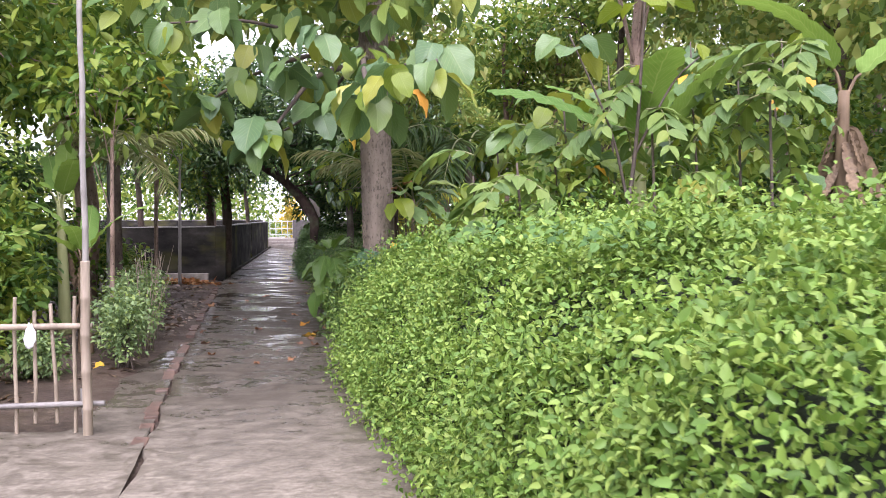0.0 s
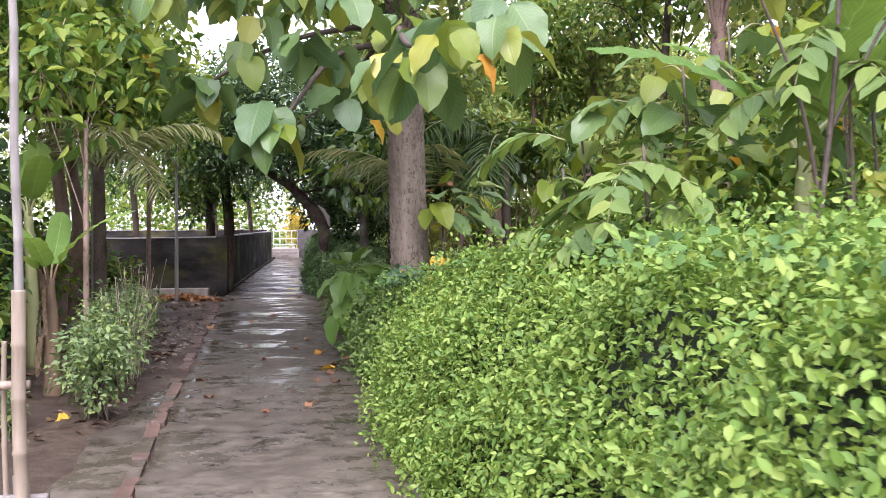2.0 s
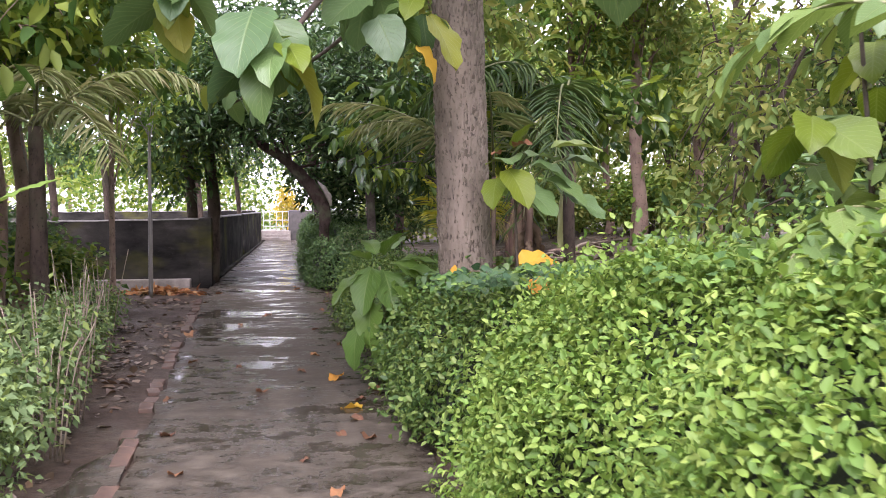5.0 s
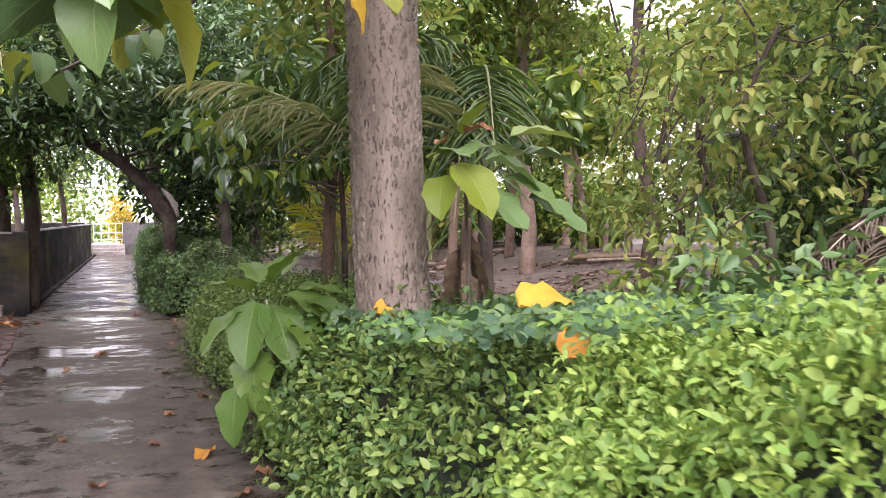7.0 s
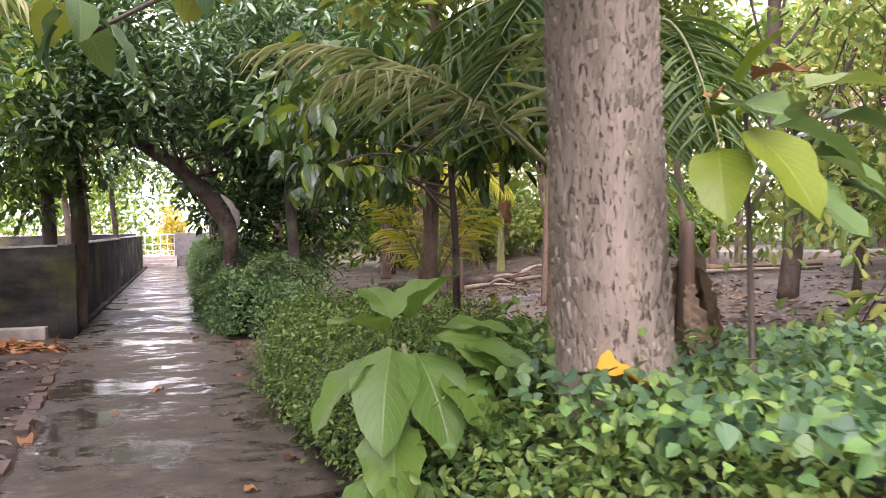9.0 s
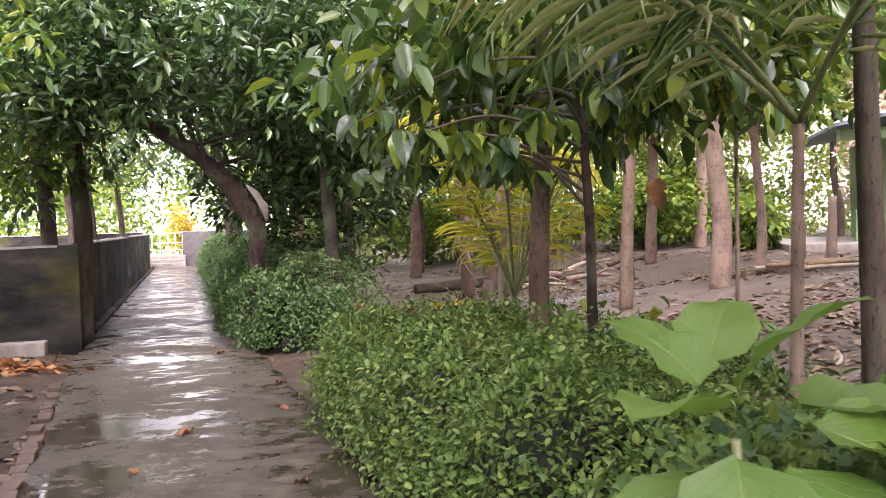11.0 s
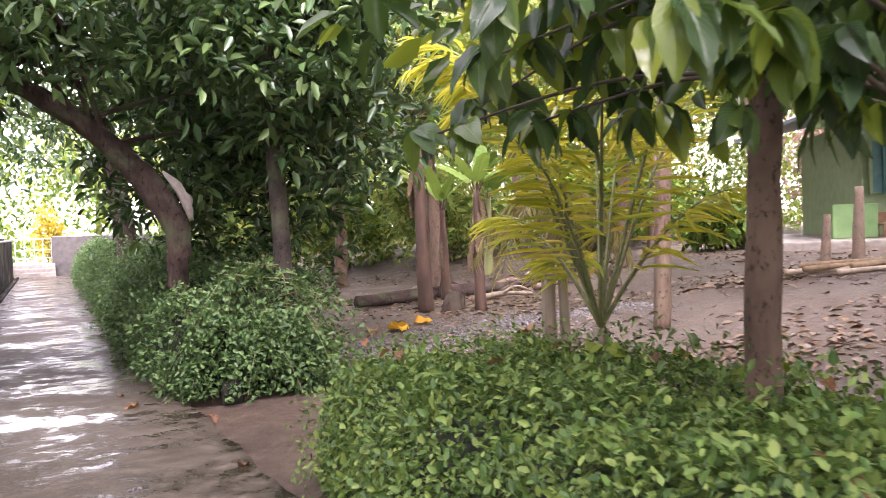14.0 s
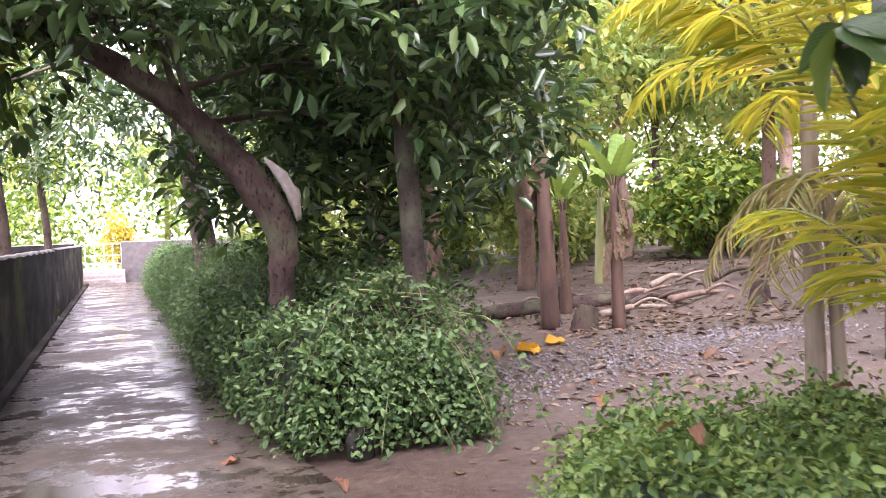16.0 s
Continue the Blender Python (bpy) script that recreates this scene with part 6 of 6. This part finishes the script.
# ---- stumps, log, litter ----
for k, (x, y, r_, h) in enumerate([(5.2, 24.9, 0.13, 0.3), (5.34, 24.95, 0.08, 0.24), (6.0, 26.9, 0.1, 0.4), (8.0, 25.0, 0.13, 0.3), (9.4, 21.9, 0.06, 0.75), (9.85, 21.75, 0.075, 1.1)]):
    z0 = gz(x, y)
    s = thing("banana_stump", "cut brown banana stump on bare soil", "stump", "cut stumps", at=(x, y, z0))
    part("stump", tubes_mesh("stump", [tube(bend([(x, y, z0 - 0.05), (x + 0.02, y, z0 + h * 0.5), (x + 0.05, y, z0 + h)], 5), [r_ * 1.3, r_, r_ * 0.75], 12, 0.14, k)]), SMOOTH_BARK if k > 3 else DARK_BARK if k % 2 == 0 else MANGO_BARK, s)
pile = thing("bamboo_pile", "pile of pale cut bamboo poles on the leaf litter", "poles", at=(9.6, 21.2, gz(9.6, 21.2)))
for k in range(7):
    a_, x_, y_ = 0.12 * math.sin(k * 2.3), 9.6 + 0.25 * math.sin(k * 1.7), 21.2 + 0.13 * (k - 3)
    z_ = gz(x_, y_) + 0.05 + 0.05 * (k % 2)
    part("cane", tubes_mesh("cane", [tube([(x_ - 1.2, y_ - 1.2 * a_, z_), (x_, y_, z_ + 0.01), (x_ + 1.2, y_ + 1.2 * a_, z_)], [0.035, 0.028], 8, 0.03, k)]), (BAMBOO, DRY_SHEATH)[k % 2], pile)
log = thing("log", "fallen dark log lying on the soil", "log", at=(6.8, 27.0, gz(6.8, 27)))
part("log", tubes_mesh("log", [tube(bend([(4.4, 26.9, 0.24), (6.6, 27.1, 0.29), (9.0, 26.8, 0.32)], 8), [0.1, 0.12, 0.07], 12, 0.16, 2)]), MANGO_BARK, log)
part("limb", tubes_mesh("limb", [tube(bend([(8.6, 26.8, 0.3), (9.3, 26.2, 0.5), (9.9, 26.0, 0.32)], 6), [0.07, 0.035], 9, 0.16, 2)]), BROWN_BARK, log)

dw = np.random.default_rng(23)
for k, (x, y) in enumerate([(6.6, 25.9), (7.2, 26.3), (7.9, 26.0), (8.4, 27.4), (6.2, 27.6), (7.4, 27.0), (5.6, 27.6), (8.9, 26.4)]):
    z, a, ln_ = gz(x, y), dw.uniform(-0.5, 0.5), dw.uniform(0.6, 1.3)
    dead = thing("dead_branch", "grey-brown dead branch lying on the soil", "branch", "dead branches on the soil", at=(x, y, z))
    c, s_ = math.cos(a) * ln_, math.sin(a) * ln_
    branch(dead, [(x - c * 0.6, y - s_ * 0.6, z + 0.03), (x, y + 0.06, z + 0.08 + 0.1 * (k % 2)), (x + c * 0.6, y + s_ * 0.6, z + 0.04)], 0.06, 0.025, (BAMBOO, DARK_BARK, SMOOTH_BARK)[k % 3])
    branch(dead, [(x, y + 0.06, z + 0.08), (x + 0.2, y - 0.1, z + 0.2), (x + 0.45, y - 0.2, z + 0.1 + 0.15 * (k % 2))], 0.03, 0.012, (BAMBOO, DARK_BARK, SMOOTH_BARK)[k % 3], "limb")
stone = bmesh.new()
bmesh.ops.create_icosphere(stone, subdivisions=3, radius=1)
for v in stone.verts:
    q = 1 + 0.2 * noise.noise(v.co * 1.6)
    v.co = Vector((1.26 + v.co.x * 0.1 * q, 20.95 + v.co.y * 0.09 * q, 0.06 + v.co.z * 0.16 * q))
for f in stone.faces:
    f.smooth = True
tagged(part("boulder", stone, WALL, None), "dark rounded stone under the hedge end", "stone")

lr = np.random.default_rng(9)
lx = np.concatenate([lr.uniform(3.6, 12, 7000), lr.uniform(1.3, 16, 9200), lr.uniform(2.5, 9, 4200), lr.uniform(-5, -1.3, 900), lr.uniform(-2.4, -0.9, 1500)])
ly = np.concatenate([lr.uniform(14.5, 23, 7000), lr.uniform(12, 34, 9200), lr.uniform(19.5, 29, 4200), lr.uniform(6, 22, 900), lr.uniform(8.0, 21.8, 1500)])
dens = np.sin(lx * 1.1 + 1) * np.sin(ly * 0.8) + 0.6 * np.sin(lx * 2.7) * np.sin(ly * 2.3 + 2) + lr.normal(0, 0.45, len(lx))
track = (ly > 19.6) & (ly < 21.2) | ((ly < 24) & (ly > 20) & (lx > 2.5) & (lx < 5.5) & (lr.random(len(lx)) < 0.8))
keep = (dens > -0.1) & ((lx > 1.2) | (lx < path_left(ly) - 0.12)) & ~(track & (lr.random(len(lx)) < 0.85))
lx, ly = lx[keep], ly[keep]
m = len(lx)
lp = np.stack([lx, ly, rise(lx, ly) + 0.012], 1)
ln = lr.uniform(0.06, 0.17, m)
litter = part("leaf_litter", leaf_mesh("leaf_litter", lp, unit(lr.normal(0, 1, (m, 3)) * (1, 1, 0.12)), unit(lr.normal(0, 0.25, (m, 3)) + (0, 0, 1)), ln, ln * 0.5, "lance"), BROWN_LEAF, None)
tagged(litter, "scattered brown dead leaves on damp soil", "leaf litter", kind="stuff")
for k, (x, y) in enumerate([(0.47, 12.5), (0.72, 15.37), (-0.83, 15.3), (0.37, 21.8), (0.5, 21.2), (0.95, 20.44), (0.2, 11.6), (0.85, 12.2), (0.6, 13.4), (-0.5, 13.2), (0.8, 17.6), (0.9, 18.8), (0.1, 17.0), (-0.3, 16.0), (-0.9, 20.5), (1.0, 20.4), (0.9, 14.0), (1.0, 11.2), (0.85, 10.6), (-0.2, 9.4), (-0.5, 11.5), (0.3, 8.7), (0.95, 10.9), (0.75, 10.2), (0.9, 10.0), (0.55, 9.6), (1.05, 11.6), (-0.35, 10.3), (0.7, 9.0), (-0.1, 12.8)]):
    ob = put_leaf(None, (BROWN_SET + YELLOW_SET)[2 + k % 2 if k % 15 == 7 else k % 2], (x, y, 0.012), (math.cos(k * 2.4), math.sin(k * 2.4), 0.03), 8, 0.55 + 0.4 * ((k * 7) % 5) / 4, "fallen_leaf")
    tagged(ob, "wet brown fallen leaf on the path", "leaf", "leaves fallen on the path")
hl = np.random.default_rng(44)
for k in range(14):
    x, y = hl.uniform(1.3, 2.9), hl.uniform(13.4, 18.6)
    ob = put_leaf(None, BROWN_SET[k % 2], (x, y, 0.82 - 0.03 * max(0, y - 16.5)), (math.cos(k * 2.1), math.sin(k * 2.1), hl.uniform(-0.1, 0.3)), 20, hl.uniform(0.35, 0.65), "fallen_leaf")
    tagged(ob, "dry brown leaf lying on the trimmed hedge", "leaf", "leaves fallen on the hedge")
for k, (x, y) in enumerate([(3.95, 24.1), (4.15, 24.0), (3.8, 24.35), (4.35, 24.3), (4.0, 23.85)]):
    ob = put_leaf(None, (YELLOW_SET[0], YELLOW_SET[1], BROWN_SET[0])[k % 3] if k else YELLOW_SET[0], (x, y, gz(x, y) + 0.03), (math.cos(k * 1.9 + 0.4), math.sin(k * 1.9 + 0.4), 0.2), 15, 1.5, "fallen_leaf")
    tagged(ob, "large yellow fallen leaf on the soil", "leaf", "fallen leaves on the soil")
hr = np.random.default_rng(15)
hp = np.stack([hr.normal(-2.1, 0.35, 260), hr.normal(20.9, 0.16, 260), hr.uniform(0.0, 0.1, 260)], 1)
hp[:, 2] *= np.exp(-((hp[:, 0] + 2.1) / 0.4) ** 2)
hp[:, 2] += 0.01
heap = part("leaf_heap", leaf_mesh("leaf_heap", hp, unit(hr.normal(0, 1, (260, 3)) * (1, 1, 0.3)), unit(hr.normal(0, 0.5, (260, 3)) + (0, 0, 1)), hr.uniform(0.1, 0.2, 260), hr.uniform(0.05, 0.09, 260), "lance"), leaf_material("red_brown_dead_leaf", [(0.22, 0.07, 0.03), (0.36, 0.15, 0.05), (0.42, 0.26, 0.12)], 0.5, 0.15), None)
tagged(heap, "swept heap of red-brown dead leaves by the wall", "leaf heap", kind="stuff")
pebbles = []
for k in range(2600):
    x, y = lr.uniform(2.6, 6.6), lr.normal(22.8, 0.8)
    s_ = lr.uniform(0.008, 0.024)
    c = np.array([x, y, gz(x, y) + s_ * 0.3])
    pebbles.append([c + np.array(q) * s_ * lr.uniform(0.7, 1.3, 3) for q in ((1, 0, 0), (-1, 0, 0), (0, 1, 0), (0, -1, 0), (0, 0, 0.8), (0, 0, -0.8))])
pvv = np.array(pebbles).reshape(-1, 3)
pf = (np.array([(0, 2, 4), (2, 1, 4), (1, 3, 4), (3, 0, 4), (2, 0, 5), (1, 2, 5), (3, 1, 5), (0, 3, 5)])[None] + (np.arange(len(pebbles)) * 6)[:, None, None]).reshape(-1, 3)
gravel = part("gravel", raw_mesh("gravel", pvv, pf), plain_material("grey_gravel", (0.1, 0.095, 0.1), (0.26, 0.25, 0.25), 0.55, 6.0), None)
tagged(gravel, "fine grey gravel strewn on the soil", "gravel", kind="stuff")

# ---- brick edging of the path ----
edging = thing("path_edging", "broken row of worn bricks edging the path", "edging", at=(-0.4, 8, 0))
bm = boxed((-0.1, -0.052, -0.03), (0.1, 0.052, 0.03), 0.008)
brick_mesh = bpy.data.meshes.new("brick")
bm.to_mesh(brick_mesh)
bm.free()
brick_mesh.materials.append(BRICK)
br = np.random.default_rng(12)
for k in range(70):
    y = 5.4 + k * 0.212
    if br.random() < 0.42 or y > 20:
        continue
    ob = new("brick", brick_mesh)
    ob.parent = edging
    ob.matrix_parent_inverse = Matrix.Translation(edging.location).inverted()
    ob.matrix_basis = pose(float(path_left(y)) - 0.075 + br.normal(0, 0.012), y, -0.037 + br.normal(0, 0.005), br.normal(0, 2), br.normal(0, 3), 90 + 4 + br.normal(0, 4))
